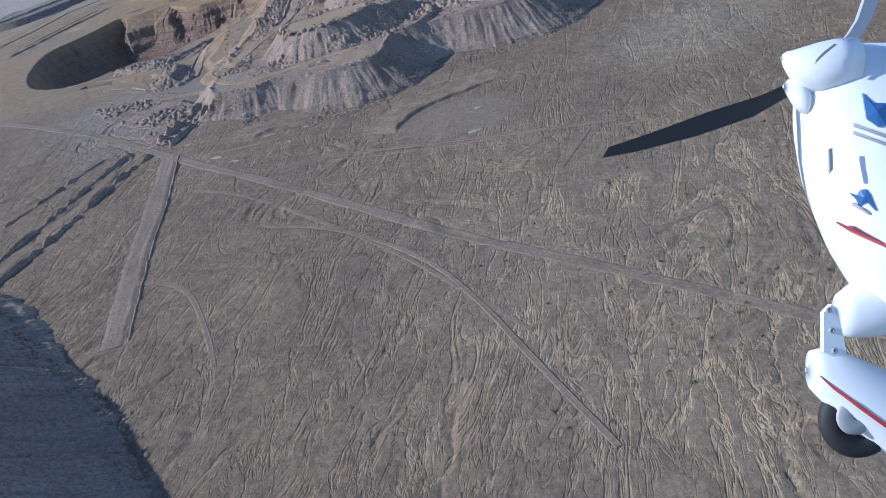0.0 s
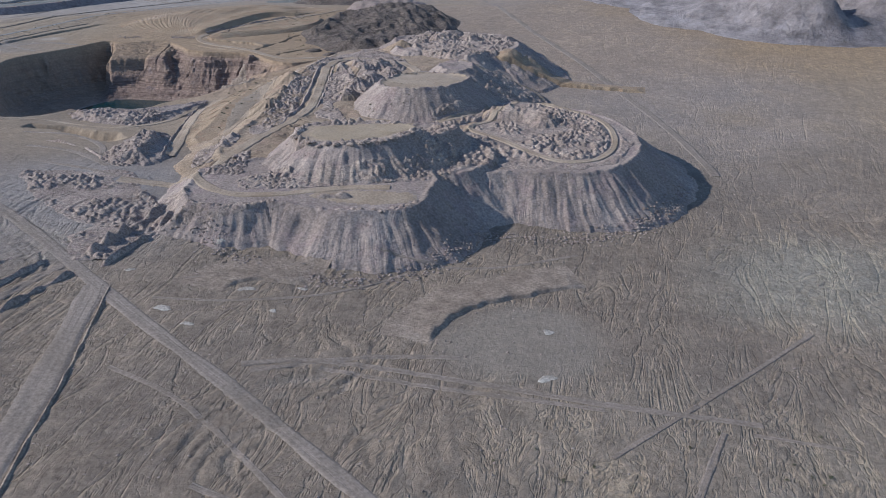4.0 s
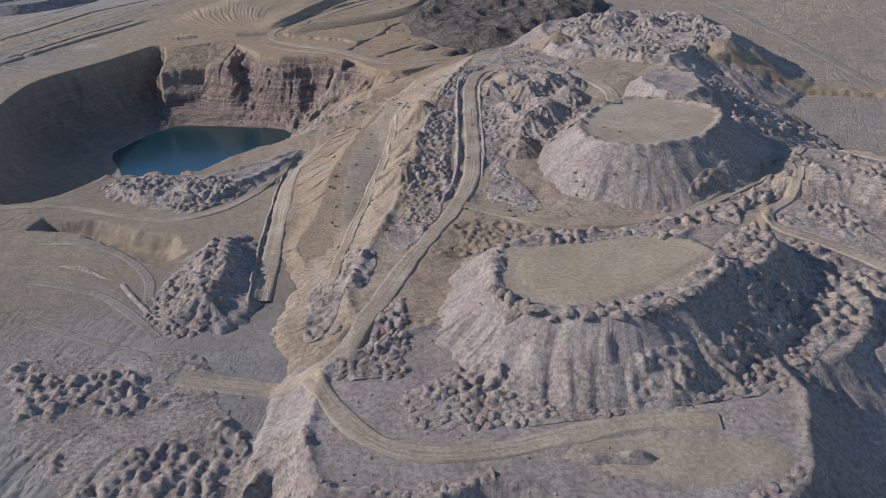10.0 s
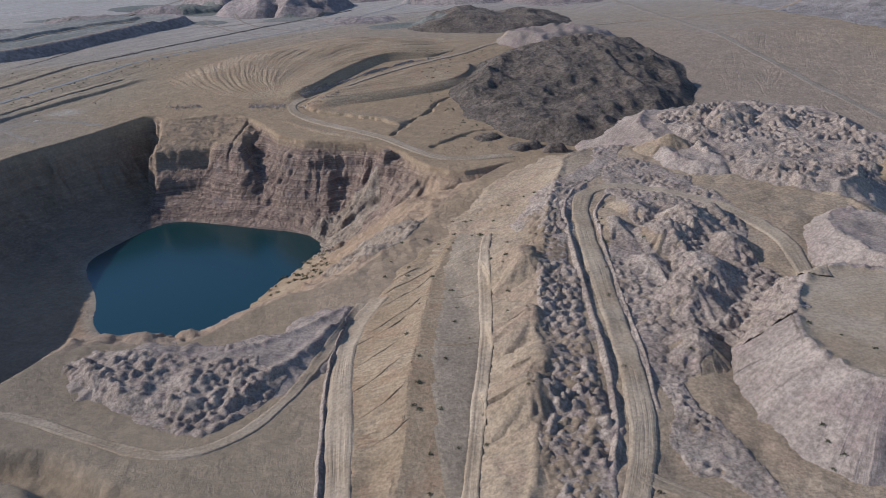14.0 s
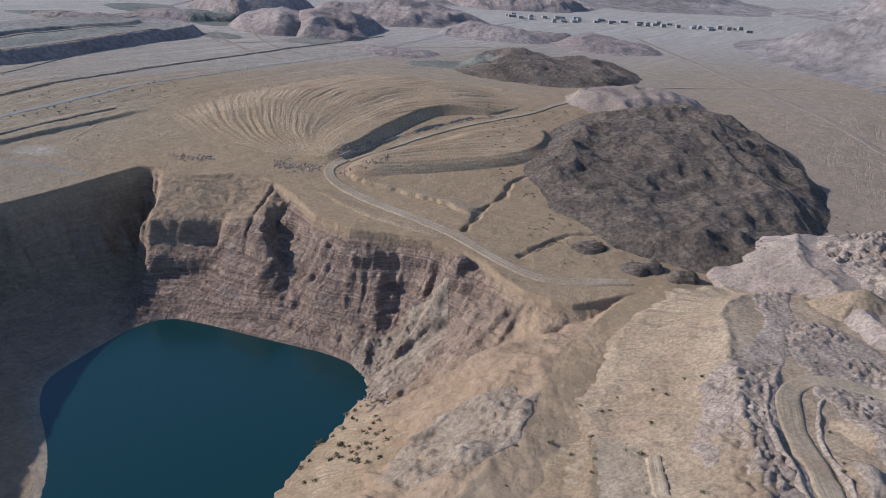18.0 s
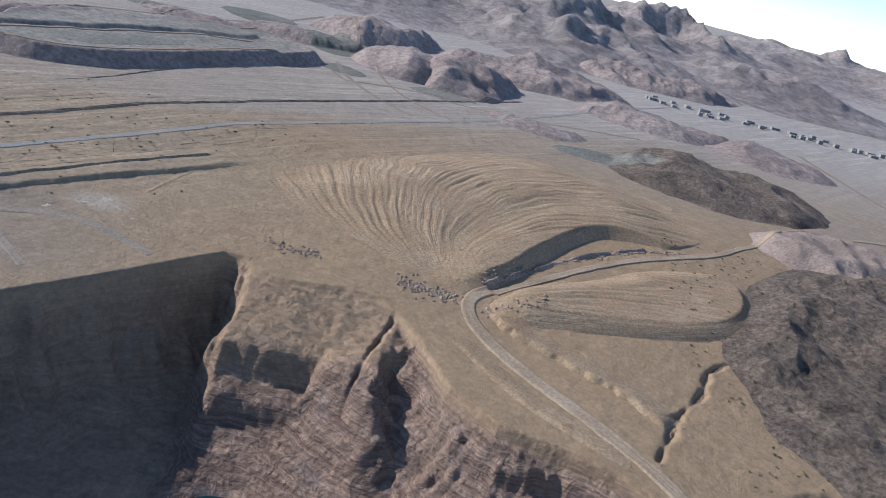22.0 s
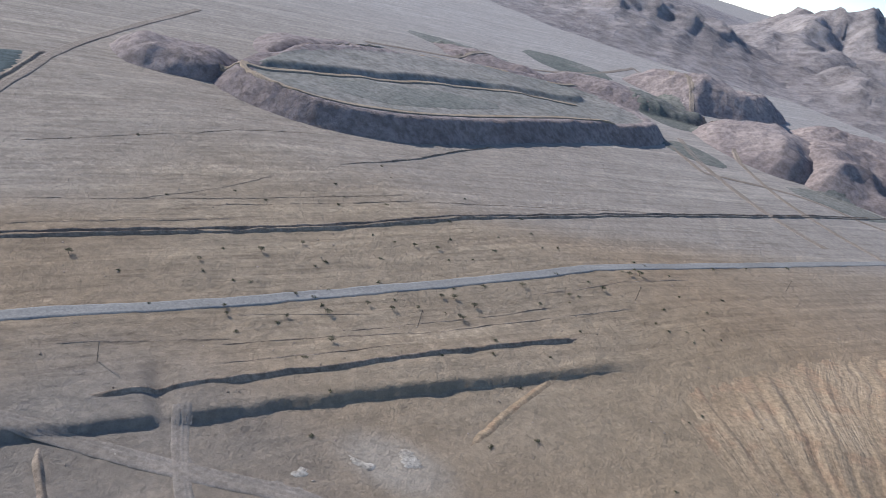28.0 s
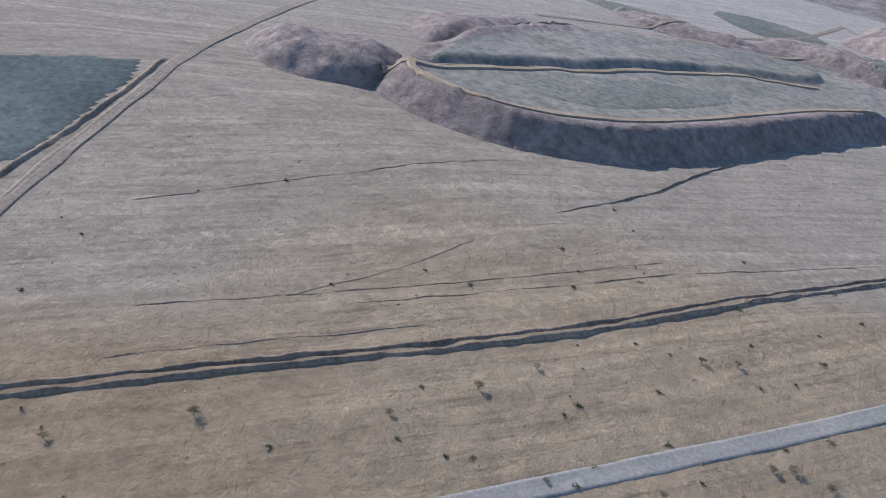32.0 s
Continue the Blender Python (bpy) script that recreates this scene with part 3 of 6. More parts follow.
def finer(a, lo, hi, step):
    """Closer lines between lo and hi, for the pit's walls."""
    return np.concatenate([a[a < lo], np.arange(lo, hi, step), a[a >= hi]])


XS, YS = finer(axis(-340, 200, 1.1, -6500, 6500, 1.04), -212, 10, .65), finer(axis(170, 1100, 1.1, -1500, 7000, 1.03), 838, 1000, .6)
ground_mesh = grid_mesh("ground", XS, YS, land)


def zones(x, y):
    """The ground's own colours, far haze mixed in, and where bare rock shows."""
    def area(cx, cy, rx, ry, edge=.5):
        return smooth(1 + edge, 1 - edge, np.hypot((x - cx) / rx, (y - cy) / ry) + .35 * fbm(x, y, 50, 3, 88))

    c = np.empty(x.shape + (4,))
    c[..., :3] = (0.208, 0.156, 0.109)
    def put(w, rgb):
        c[..., :3] = c[..., :3] * (1 - w[..., None]) + np.array(rgb) * w[..., None]
    put(area(110, 210, 110, 120), (0.235, 0.182, 0.128))
    put(area(215, 420, 60, 40), (0.25, 0.205, 0.148))
    put(smooth(.35, .75, rills(x, y)) * smooth(600, 470, y) * .35, (0.29, 0.235, 0.175))
    put(area(64, 386, 34, 24, .25), (0.238, 0.185, 0.132))
    put(area(-110, 520, 60, 60), (0.25, 0.205, 0.165))
    put(smooth(560, 640, y) * smooth(1500, 1200, y), (0.255, 0.185, 0.118))
    put(area(-285, 978, 50, 30), (0.2, 0.166, 0.132))
    put(area(-10, 800, 60, 75), (0.305, 0.22, 0.142))
    put(area(-50, 715, 40, 90), (0.295, 0.212, 0.138))
    put(area(-110, 1030, 165, 120), (0.27, 0.195, 0.125))
    put(area(-256, 1004, 11, 6, .5), (0.34, 0.28, 0.215))
    put(smooth(0, 25, (y - 1010) * .77 - (x + 371) * .63 - 4), (0.272, 0.218, 0.165))
    put(area(-255, 1062, 100, 50), (0.27, 0.203, 0.134))
    # haze over the distant plain, mixed into the tint
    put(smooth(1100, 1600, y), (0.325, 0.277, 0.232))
    put(area(250, 900, 160, 300), (0.25, 0.195, 0.15))
    dr, along = poly_dist(x, y, PIT_RIM)
    dl, _ = poly_dist(x, y, LAKE)
    inside = smooth(1, -3, dr)
    near_side = smooth(880, 820, y) + smooth(-60, -20, x) * smooth(960, 900, y)
    put(inside * np.clip(near_side, 0, 1), (0.30, 0.21, 0.135))
    shore = smooth(7, 1, dl) * inside
    c[..., 3] = inside * np.clip(1 - .75 * np.clip(near_side, 0, 1), 0, 1)
    c[..., 3] *= 1 - .7 * smooth(-199, -190, x) * smooth(-128, -138, x) * smooth(940, 955, y)
    c[..., 3] *= 1 - .55 * smooth(-188, -206, x)
    put(shore, (0.30, 0.25, 0.19))
    warm = (smooth(690, 840, y) * smooth(1200, 1080, y) * (.25 + .75 * smooth(-250, -195, x)))[..., None]
    c[..., :3] *= 1 + warm * np.array((.05, -.01, -.1))
    return c


gx, gy = np.meshgrid(XS, YS)
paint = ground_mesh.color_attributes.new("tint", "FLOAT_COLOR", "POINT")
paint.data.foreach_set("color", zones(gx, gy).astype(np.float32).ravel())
braid = ground_mesh.attributes.new("braid", "FLOAT", "POINT")
east = .6 * smooth(130, 210, gx) * smooth(1400, 1000, gy)
pan = smooth(.8, 1.25, np.hypot((gx - 64) / 34, (gy - 386) / 24) + .2 * fbm(gx, gy, 18, 3, 20))
wet = (.08 + .92 * smooth(600, 430, gy)) * (1 - .85 * np.exp(-(((gx + 90) / 130) ** 2 + ((gy - 1030) / 90) ** 4)))
braid.data.foreach_set("value", ((.05 + .95 * pan) * np.maximum(east, wet)).astype(np.float32).ravel())
silted = .3 + .7 * np.clip(smooth(1.5, .6, np.hypot((gx - 110) / 95, (gy - 205) / 105) + .3 * fbm(gx, gy, 50, 3, 89)) + .8 * east, 0, 1)
ground_mesh.attributes.new("pale", "FLOAT", "POINT").data.foreach_set("value", silted.astype(np.float32).ravel())
lane = ground_mesh.attributes.new("lane", "FLOAT", "POINT")
plain = smooth(-10, 20, (gy - 1010) * .77 - (gx + 371) * .63 + 58)
lane.data.foreach_set("value", (np.maximum(.34, plain) * smooth(700, 900, gy)).astype(np.float32).ravel())
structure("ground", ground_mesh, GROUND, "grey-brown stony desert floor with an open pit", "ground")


def flat_poly(name, poly, z):
    bm = bmesh.new()
    bm.faces.new([bm.verts.new((x, y, z)) for x, y in poly])
    bmesh.ops.triangulate(bm, faces=bm.faces[:])
    me = bpy.data.meshes.new(name)
    bm.to_mesh(me)
    bm.free()
    return me


wide = [(x + (x + 150) * .05, y + (y - 840) * .05) for x, y in LAKE]
structure("water", flat_poly("water", wide, WATER), WATER_MAT, "dark teal still lake at the pit's bottom", "lake")

# ---- heaps, dumps and hills: each one a body of its own on the ground ----
BODIES = []


def body(name, zfun, box, step, mat, label, category, group="", sink=2.5, kind="", edge=None, top_mat=None, comb=None):
    """A landform: the part of zfun that stands above the ground, closed by a sunk edge."""
    xs, ys = np.arange(box[0], box[1], step), np.arange(box[2], box[3], step)
    X, Y = np.meshgrid(xs, ys)
    Z, L = zfun(X, Y), land(X, Y)
    BODIES.append((box, zfun))
    nx = len(xs)
    i = (np.arange(len(ys) - 1)[:, None] * nx + np.arange(nx - 1)).ravel()
    quads = np.stack([i, i + 1, i + nx + 1, i + nx], 1)
    k = (Z > L - sink).ravel()
    quads = quads[k[quads].any(1) & (Z.ravel()[quads].min(1) > -60)]
    used, inv = np.unique(quads, return_inverse=True)
    co = np.stack([X, Y, Z], -1).reshape(-1, 3)[used]
    if edge is None:
        me = quad_mesh(name, co, inv.reshape(-1, 4))
        if comb:
            lay_comb(me, *comb(co[:, 0], co[:, 1]))
        me.materials.append(mat)
        return tagged(new(name, me), label, category, group, kind)
    # the flat top and the tipped flank are parts of one dump
    d, wash = edge(co[:, 0], co[:, 1])
    thing = tagged(new(name), label, category, group, kind)
    thing.location = (float(co[:, 0].mean()), float(co[:, 1].mean()), float(co[:, 2].min()))
    quads = inv.reshape(-1, 4)
    flank = (d[quads] > -1.0).any(1)
    for part_name, q, note in (("flank", quads[flank], "steep fluted flank"), ("top", quads[~flank], "levelled top")):
        if not len(q):
            continue
        u, v = np.unique(q, return_inverse=True)
        me = quad_mesh(part_name, co[u] - np.array(thing.location), v.reshape(-1, 4))
        me.attributes.new("streak", "FLOAT", "POINT").data.foreach_set("value", wash[u].astype(np.float32))
        if comb:
            lay_comb(me, *comb(co[u, 0], co[u, 1]))
        me.materials.append(top_mat if top_mat and part_name == "top" else mat)
        ob = new(part_name, me)
        ob.parent = thing
        tagged(ob, note)
    return thing


def lay_comb(me, across, down):
    """Stores the surface's own lines: the way across its furrows and along them, in metres."""
    at = me.attributes.new("comb", "FLOAT_VECTOR", "POINT")
    at.data.foreach_set("vector", np.stack([across, down, 0 * down], 1).astype(np.float32).ravel())


def surface(x, y):
    """The highest of the ground and all landforms."""
    z = land(x, y)
    for box, f in BODIES:
        hit = (x > box[0]) & (x < box[1]) & (y > box[2]) & (y < box[3])
        if np.any(hit):
            z = np.where(hit, np.maximum(z, f(x, y)), z)
    return z


def spoil_dump(poly, zs, slope=0.74, reach=50, step=0.75, seed=1, label="", rough=0.35, flute=1.5, mat=None, lip=.7, top_mat=None):
    poly = soft(poly, 1)
    box = (min(p[0] for p in poly) - reach, max(p[0] for p in poly) + reach, min(p[1] for p in poly) - reach, max(p[1] for p in poly) + reach)

    def zfun(x, y):
        d, along = poly_dist(x, y, poly, fan=14)
        d = d + 1.8 * fbm(x, y, 16, 3, seed + 50)
        out = np.maximum(d, 0)
        way = along + 1.2 * fbm(x, y, 9, 2, seed + 30)
        ribs = (vnoise(way / 1.4, out * .05, seed) - .5) * flute * .6 + (vnoise(way / 2.8, out * .04, seed + 2) - .5) * flute * .9 + (vnoise(along / 9, out * .02, seed + 3) - .5) * flute * 1.3
        z = np.interp(y, zs[0], zs[1]) + rough * fbm(x, y, 9, 3, seed) - slope * out
        z = z + ribs * smooth(0, 7, out) + lip * np.exp(-((d + .8) / 1.5) ** 2) * (.2 + 1.4 * vnoise(along / 2.2, along * 0, seed + 9))
        z = z + .45 * out / (1 + out) * fbm(x, y, 3.0, 2, seed + 12)
        return z + 2.0 * np.exp(-np.maximum(z - base(x, y), 0) / 2.5) * smooth(3, 12, out)

    def edge(x, y):
        d, along = poly_dist(x, y, poly, fan=14)
        way = along + 1.2 * fbm(x, y, 9, 2, seed + 30)
        wash = .25 + .5 * (.22 * vnoise(way / 1.2, d * .05, seed + 6) + .34 * vnoise(way / 3.3, d * .04, seed + 7) + .44 * vnoise(x / 14, y / 14, seed + 8))
        return d, np.where(d > 0, wash, .5)

    def comb(x, y):
        d, along = poly_dist(x, y, poly, fan=14)
        return np.where(d > 0, along + 1.2 * fbm(x, y, 9, 2, seed + 30), 0 * d), np.where(d > 0, d, 0 * d)

    return body("spoil_dump", zfun, box, step, mat or SPOIL, label, "spoil dump", "mine spoil dumps", edge=edge, comb=comb, top_mat=top_mat)


spoil_dump([(-70, 490), (-42, 481), (-23, 485), (-10, 477), (2, 470), (19, 467), (37, 470), (46, 480), (55, 505), (50, 545), (-60, 545)],
           ([465, 490, 520, 545], [-1, 3, 5, 7]), seed=1, label="fluted grey-brown mine dump with a flat top and a track")
spoil_dump([(78, 512), (92, 514), (114, 507), (139, 505), (162, 516), (183, 545), (176, 600), (141, 640), (105, 640), (50, 600), (50, 545)],
           ([505, 540, 580, 640], [0, 4, 8, 10]), seed=2, label="broad mine dump with a steep stony flank and a looping track")
spoil_dump([(-52, 545), (60, 545), (100, 600), (118, 660), (125, 730), (110, 800), (70, 850), (32, 845), (10, 790), (-6, 745), (-20, 690), (-38, 620), (-58, 570)],
           ([545, 580, 640, 749, 822, 860], [6, 8, 11.5, 21, 21, 19]), slope=.42, seed=3, rough=1.0, label="wide terrace of levelled mine spoil", mat=PALE_SPOIL)
spoil_dump([(-76, 600), (-48, 590), (-30, 680), (-5, 760), (6, 800), (-18, 806), (-40, 770), (-56, 700), (-66, 650)],
           ([590, 683, 806], [2, 9, 6]), slope=.4, seed=4, flute=.5, rough=.3, lip=.1, label="graded sandy bench of spoil beside the pit", mat=SAND)
spoil_dump([(48, 514), (60, 507), (74, 511), (92, 528), (82, 560), (50, 560), (44, 532)], ([505, 540, 560], [2.2, 6.2, 8]), seed=24, reach=30, rough=.9, label="dump of tipped heaps between two larger dumps")
spoil_dump([(46, 538), (56, 535), (68, 542), (76, 554), (72, 566), (56, 572), (44, 562)], ([530, 575], [15.5, 14.5]), seed=23, reach=26, rough=.8, label="low dump of tipped heaps beside a silt pan")
spoil_dump([(-16, 543), (-9, 527), (7, 520), (21, 518), (46, 531), (54, 537), (46, 560), (-3, 573)], ([510, 580], [18.3, 18.3]),
           seed=5, label="round dump with a yellowish silt pan on top", top_mat=ROAD)
spoil_dump([(40, 654), (40, 634), (49, 622), (62, 618), (78, 622), (93, 634), (104, 652), (100, 672), (84, 690), (66, 690), (52, 674)], ([610, 640, 700], [25.2, 25.2, 23.5]), seed=6, mat=SPOIL, slope=.8, lip=.9,
           label="pale cone-shaped dump with a flat top", flute=.9, top_mat=ROAD)
spoil_dump([(90, 690), (104, 684), (116, 698), (119, 724), (106, 738), (92, 722)], ([680, 740], [25, 24]), seed=21, reach=30, rough=1.2, label="rough rubble dump with a steep shaded end")
spoil_dump([(104, 604), (110, 598), (124, 592), (134, 582), (138, 585), (130, 598), (116, 607), (108, 609)], ([580, 612], [13.5, 14]), seed=22, reach=16, rough=2.2, slope=.7, step=.6, mat=PALE_SPOIL,
           label="pale jagged ridge of tipped rock on a dump")
spoil_dump([(-106, 620), (-104, 578), (-97, 575), (-96, 622)], ([570, 630], [7.5, 6.5]), seed=7, slope=.62, reach=24, rough=1.0, step=.6,
           label="dark ridge-shaped heap of tipped rock")
spoil_dump([(70, 812), (84, 796), (96, 798), (112, 768), (128, 762), (150, 786), (168, 780), (184, 812), (178, 846), (190, 872), (150, 905), (118, 890), (82, 898)], ([740, 800, 920], [22.5, 24.5, 26]), seed=8,
           rough=2.2, slope=.6, label="far rough dump of rubble with a shaded flank")
spoil_dump([(-420, 330), (-205, 335), (-172, 300), (-158, 262), (-141, 225), (-129, 190), (-121, 150), (-117, 100), (-420, 80)], ([80, 200, 340], [-2, 2, 4]), seed=9,
           label="large dump whose fluted flank lies in shade", flute=2.4)
spoil_dump([(-168, 716), (-132, 709), (-112, 706), (-92, 722), (-76, 738), (-84, 716), (-100, 694), (-118, 676), (-150, 690)], ([680, 700, 740], [1.5, 3.0, 2.0]), seed=10, slope=.5, reach=30, rough=1.0,
           label="low hummocky spoil heap at the pit's edge")


for k, (cx, cy, q, top) in enumerate([(122, 860, 5, 31), (134, 872, 4, 31.5), (112, 876, 4, 30), (146, 856, 3, 29.5), (80, 832, 3, 29), (98, 842, 2.5, 28.5)]):
    ring = [(cx + q * math.cos(a) * (1 + .4 * math.sin(2 * a + k)), cy + .6 * q * math.sin(a)) for a in np.linspace(0, 2 * math.pi, 8)[:-1]]
    spoil_dump(ring, ([cy - 9, cy + 9], [top, top]), seed=80 + k, reach=14, rough=1.0, slope=.62, mat=PALE_SPOIL, label="pale pointed heap of spoil on a rough dump", lip=.3)


for k, (cx, cy, q, h) in enumerate([(20, 668, 3, 4), (29, 690, 4, 5), (37, 732, 4, 5.5), (24, 712, 3, 4), (50, 742, 4, 5), (40, 706, 5, 5), (22, 742, 3, 3.5), (57, 722, 4, 4.5), (62, 748, 3, 4), (34, 758, 3, 3.5), (-22, 690, 3, 3),
                                    (-16, 726, 3, 3.5), (-30, 655, 3, 3), (-24, 668, 2.5, 2.5)]):
    ring = [(cx + .6 * q * math.cos(a), cy + q * math.sin(a) * (1 + .3 * math.sin(2 * a + k))) for a in np.linspace(0, 2 * math.pi, 8)[:-1]]
    foot = float(surface(np.array([cx + 0.0]), np.array([cy + 0.0]))[0])
    spoil_dump(ring, ([cy - 9, cy + 9], [foot + h, foot + h]), seed=90 + k, reach=12, rough=.8, slope=.55, mat=PALE_SPOIL, label="pale rounded heap of crumbled spoil", lip=.2)


def rounded(name, poly, height, run, step, mat, label, category, seed, lumps=2.0, lump=18, ribs=0.0, group="", top_tilt=0.0):
    """A hill or mound that swells inwards from its foot."""
    poly = soft(poly, 2)
    box = (min(p[0] for p in poly) - 12, max(p[0] for p in poly) + 12, min(p[1] for p in poly) - 12, max(p[1] for p in poly) + 12)

    def zfun(x, y):
        d, along = poly_dist(x, y, poly)
        d = d + .3 * run * fbm(x, y, lump * 1.5, 3, seed + 5)
        w = np.clip(-d / run, -.4, 1)
        swell = np.where(w > 0, np.sin(np.clip(w, 0, 1) * math.pi / 2), w * 1.6)
        z = base(x, y) + height * np.where(w > 0, swell * (.12 + 1.3 * ridged(x, y, lump * 2.6, 3, seed + 9)), swell) + lumps * (ridged(x, y, lump, 4, seed) - .5 + .22 * ridged(x, y, lump * .28, 3, seed + 3)) * smooth(-.05, .3, w)
        if ribs:
            z = z + ribs * (vnoise(along / 3.0, d * .03, seed) - .5) * smooth(0, .2, w) * smooth(1, .6, w)
        return z

    return body(name, zfun, box, step, mat, label, category, group, sink=1.5)


rounded("rocky_hill", [(-14, 966), (0, 930), (22, 906), (48, 890), (100, 892), (150, 945), (175, 1030), (150, 1100), (92, 1122), (30, 1075), (0, 1020)],
        6.5, 50, 1.1, DARK_ROCK, "dark rugged rocky hill with gullies and sparse scrub", "hill", 11, lumps=15, lump=46)
for k, (cx, cy, q) in enumerate([(4, 908, 7), (22, 889, 9), (36, 880, 6)]):
    ring = [(cx + q * 1.3 * math.cos(a), cy + q * math.sin(a) * (1 + .25 * math.sin(2 * a + k))) for a in np.linspace(0, 2 * math.pi, 9)[:-1]]
    rounded("rocky_knoll", ring, 3.2, q * .9, .9, DARK_ROCK, "small dark rock knoll at a hill's foot", "hill", 17 + k, lumps=2, lump=6)
rounded("pale_hill", [(40, 1120), (75, 1085), (130, 1090), (165, 1130), (140, 1170), (70, 1165)], 7, 30, 1.6, SPOIL,
        "pale crumbled rock outcrop behind a dark hill", "hill", 12, lumps=5, lump=18)
rounded("dark_hill", [(-20, 1230), (20, 1185), (90, 1175), (150, 1215), (140, 1290), (80, 1330), (10, 1300)], 9, 45, 2.0, DARK_ROCK,
        "low dark brown hill on the plain", "hill", 13, lumps=7, lump=30)


def graded_mound(poly, rise, run, crest, slope, apex, seed, label, swirl=0.0, bands=0.0, fade=0.0):
    """A bulldozed body of sand: it swells gently from the plain, breaks off at a crest, and has long ribs that fan out from one point."""
    poly = soft(poly, 2)
    box = (min(p[0] for p in poly) - 40, max(p[0] for p in poly) + 40, min(p[1] for p in poly) - 40, max(p[1] for p in poly) + 40)

    def zfun(x, y):
        d, along = poly_dist(x, y, poly)
        d = d + 2.5 * fbm(x, y, 30, 3, seed + 2) * smooth(0, 20, np.abs(poly_dist(x, y, crest, closed=False)[0]))
        lee = smooth(34, 10, poly_dist(x, y, crest, closed=False)[0])
        r = np.hypot(x - apex[0], y - apex[1])
        th = np.arctan2(y - apex[1], x - apex[0]) + swirl * r / 100 + .05 * fbm(x, y, 25, 2, seed + 6)
        rib = .6 * (vnoise(th * 52, r * .02, seed) - .5) * smooth(6, 30, r) + .75 * (vnoise(th * 100, r * .04, seed + 1) - .5) * smooth(20, 50, r)
        inside = smooth(-2, run, -d)
        high = rise * (1 - .8 * smooth(-38, 8, x) * fade)
        swell = high * (inside * (1 - lee) + lee * np.clip(1 - np.maximum(d, 0) * slope / high, -.6, 1))
        swell = np.where(poly_dist(x, y, PIT_RIM)[0] < 4, -90.0, swell)
        z = base(x, y) + swell + .9 * fbm(x, y, 40, 3, seed) * inside - .06 * np.maximum(d + 4, 0) * (1 - lee) - .15
        z = z + bands * (vnoise(d / 2.6, along / 60, seed + 8) - .5) * smooth(0, 3, d)
        return z + 1.0 * rib * (lee * smooth(3, -4, d) + (1 - lee) * smooth(8, -18, d)) * (.25 + vnoise(x / 25, y / 25, seed + 4))

    def comb(x, y):
        d, along = poly_dist(x, y, poly)
        face = smooth(0, 2, d) * smooth(34, 10, poly_dist(x, y, crest, closed=False)[0])
        r = np.hypot(x - apex[0], y - apex[1])
        th = np.arctan2(y - apex[1], x - apex[0]) + swirl * r / 100 + .05 * fbm(x, y, 25, 2, seed + 6)
        return np.where(face > .5, 1.3 * d, th * 62), np.where(face > .5, along, r)

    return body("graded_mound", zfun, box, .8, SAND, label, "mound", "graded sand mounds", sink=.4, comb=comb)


CREST = [(-109, 1006), (-96, 1021), (-84, 1042), (-70, 1062), (-57, 1079), (-40, 1089), (-22, 1091), (-6, 1087)]
graded_mound([(-210, 1066), (-190, 1090), (-170, 1115), (-130, 1160), (-102, 1185), (-69, 1200), (-26, 1182), (9, 1169), (37, 1138), (15, 1104)] + CREST[::-1] +
             [(-128, 1000), (-165, 1025), (-205, 1045)], 5.0, 45, CREST[1:], .8, (-116, 1000), 14, "smooth fan-shaped mound of graded sand with dozer ribs", .5, .8, 1.0)
BROW = [(-74, 995), (-27, 1005), (0, 1017), (17, 1040)]
graded_mound([(-101, 991)] + BROW + [(15, 1073), (-14, 1065), (-63, 1030), (-96, 997)], 4.4, 14, BROW, .5, (-112, 988), 15,
             "graded sand lobe with a long banded front", .2, 1.1)


def draped(name, poly, mat, label, category, lift=.2, step=1.5, rounds=2):
    """A thin patch of its own stuff that follows the surface beneath."""
    poly = soft(poly, rounds)
    box = (min(p[0] for p in poly), max(p[0] for p in poly), min(p[1] for p in poly), max(p[1] for p in poly))
    xs, ys = np.arange(box[0], box[1] + step, step), np.arange(box[2], box[3] + step, step)
    X, Y = np.meshgrid(xs, ys)
    Z, d = surface(X, Y), poly_dist(X, Y, poly)[0] + 1.2 * fbm(X, Y, 12, 3, 5)
    Z = Z + np.where(d < -step, lift, -.3)
    nx = len(xs)
    i = (np.arange(len(ys) - 1)[:, None] * nx + np.arange(nx - 1)).ravel()
    quads = np.stack([i, i + 1, i + nx + 1, i + nx], 1)
    quads = quads[(d < 0).ravel()[quads].any(1)]
    used, inv = np.unique(quads, return_inverse=True)
    return structure(name, quad_mesh(name, np.stack([X, Y, Z], -1).reshape(-1, 3)[used], inv.reshape(-1, 4)), mat, label, category)

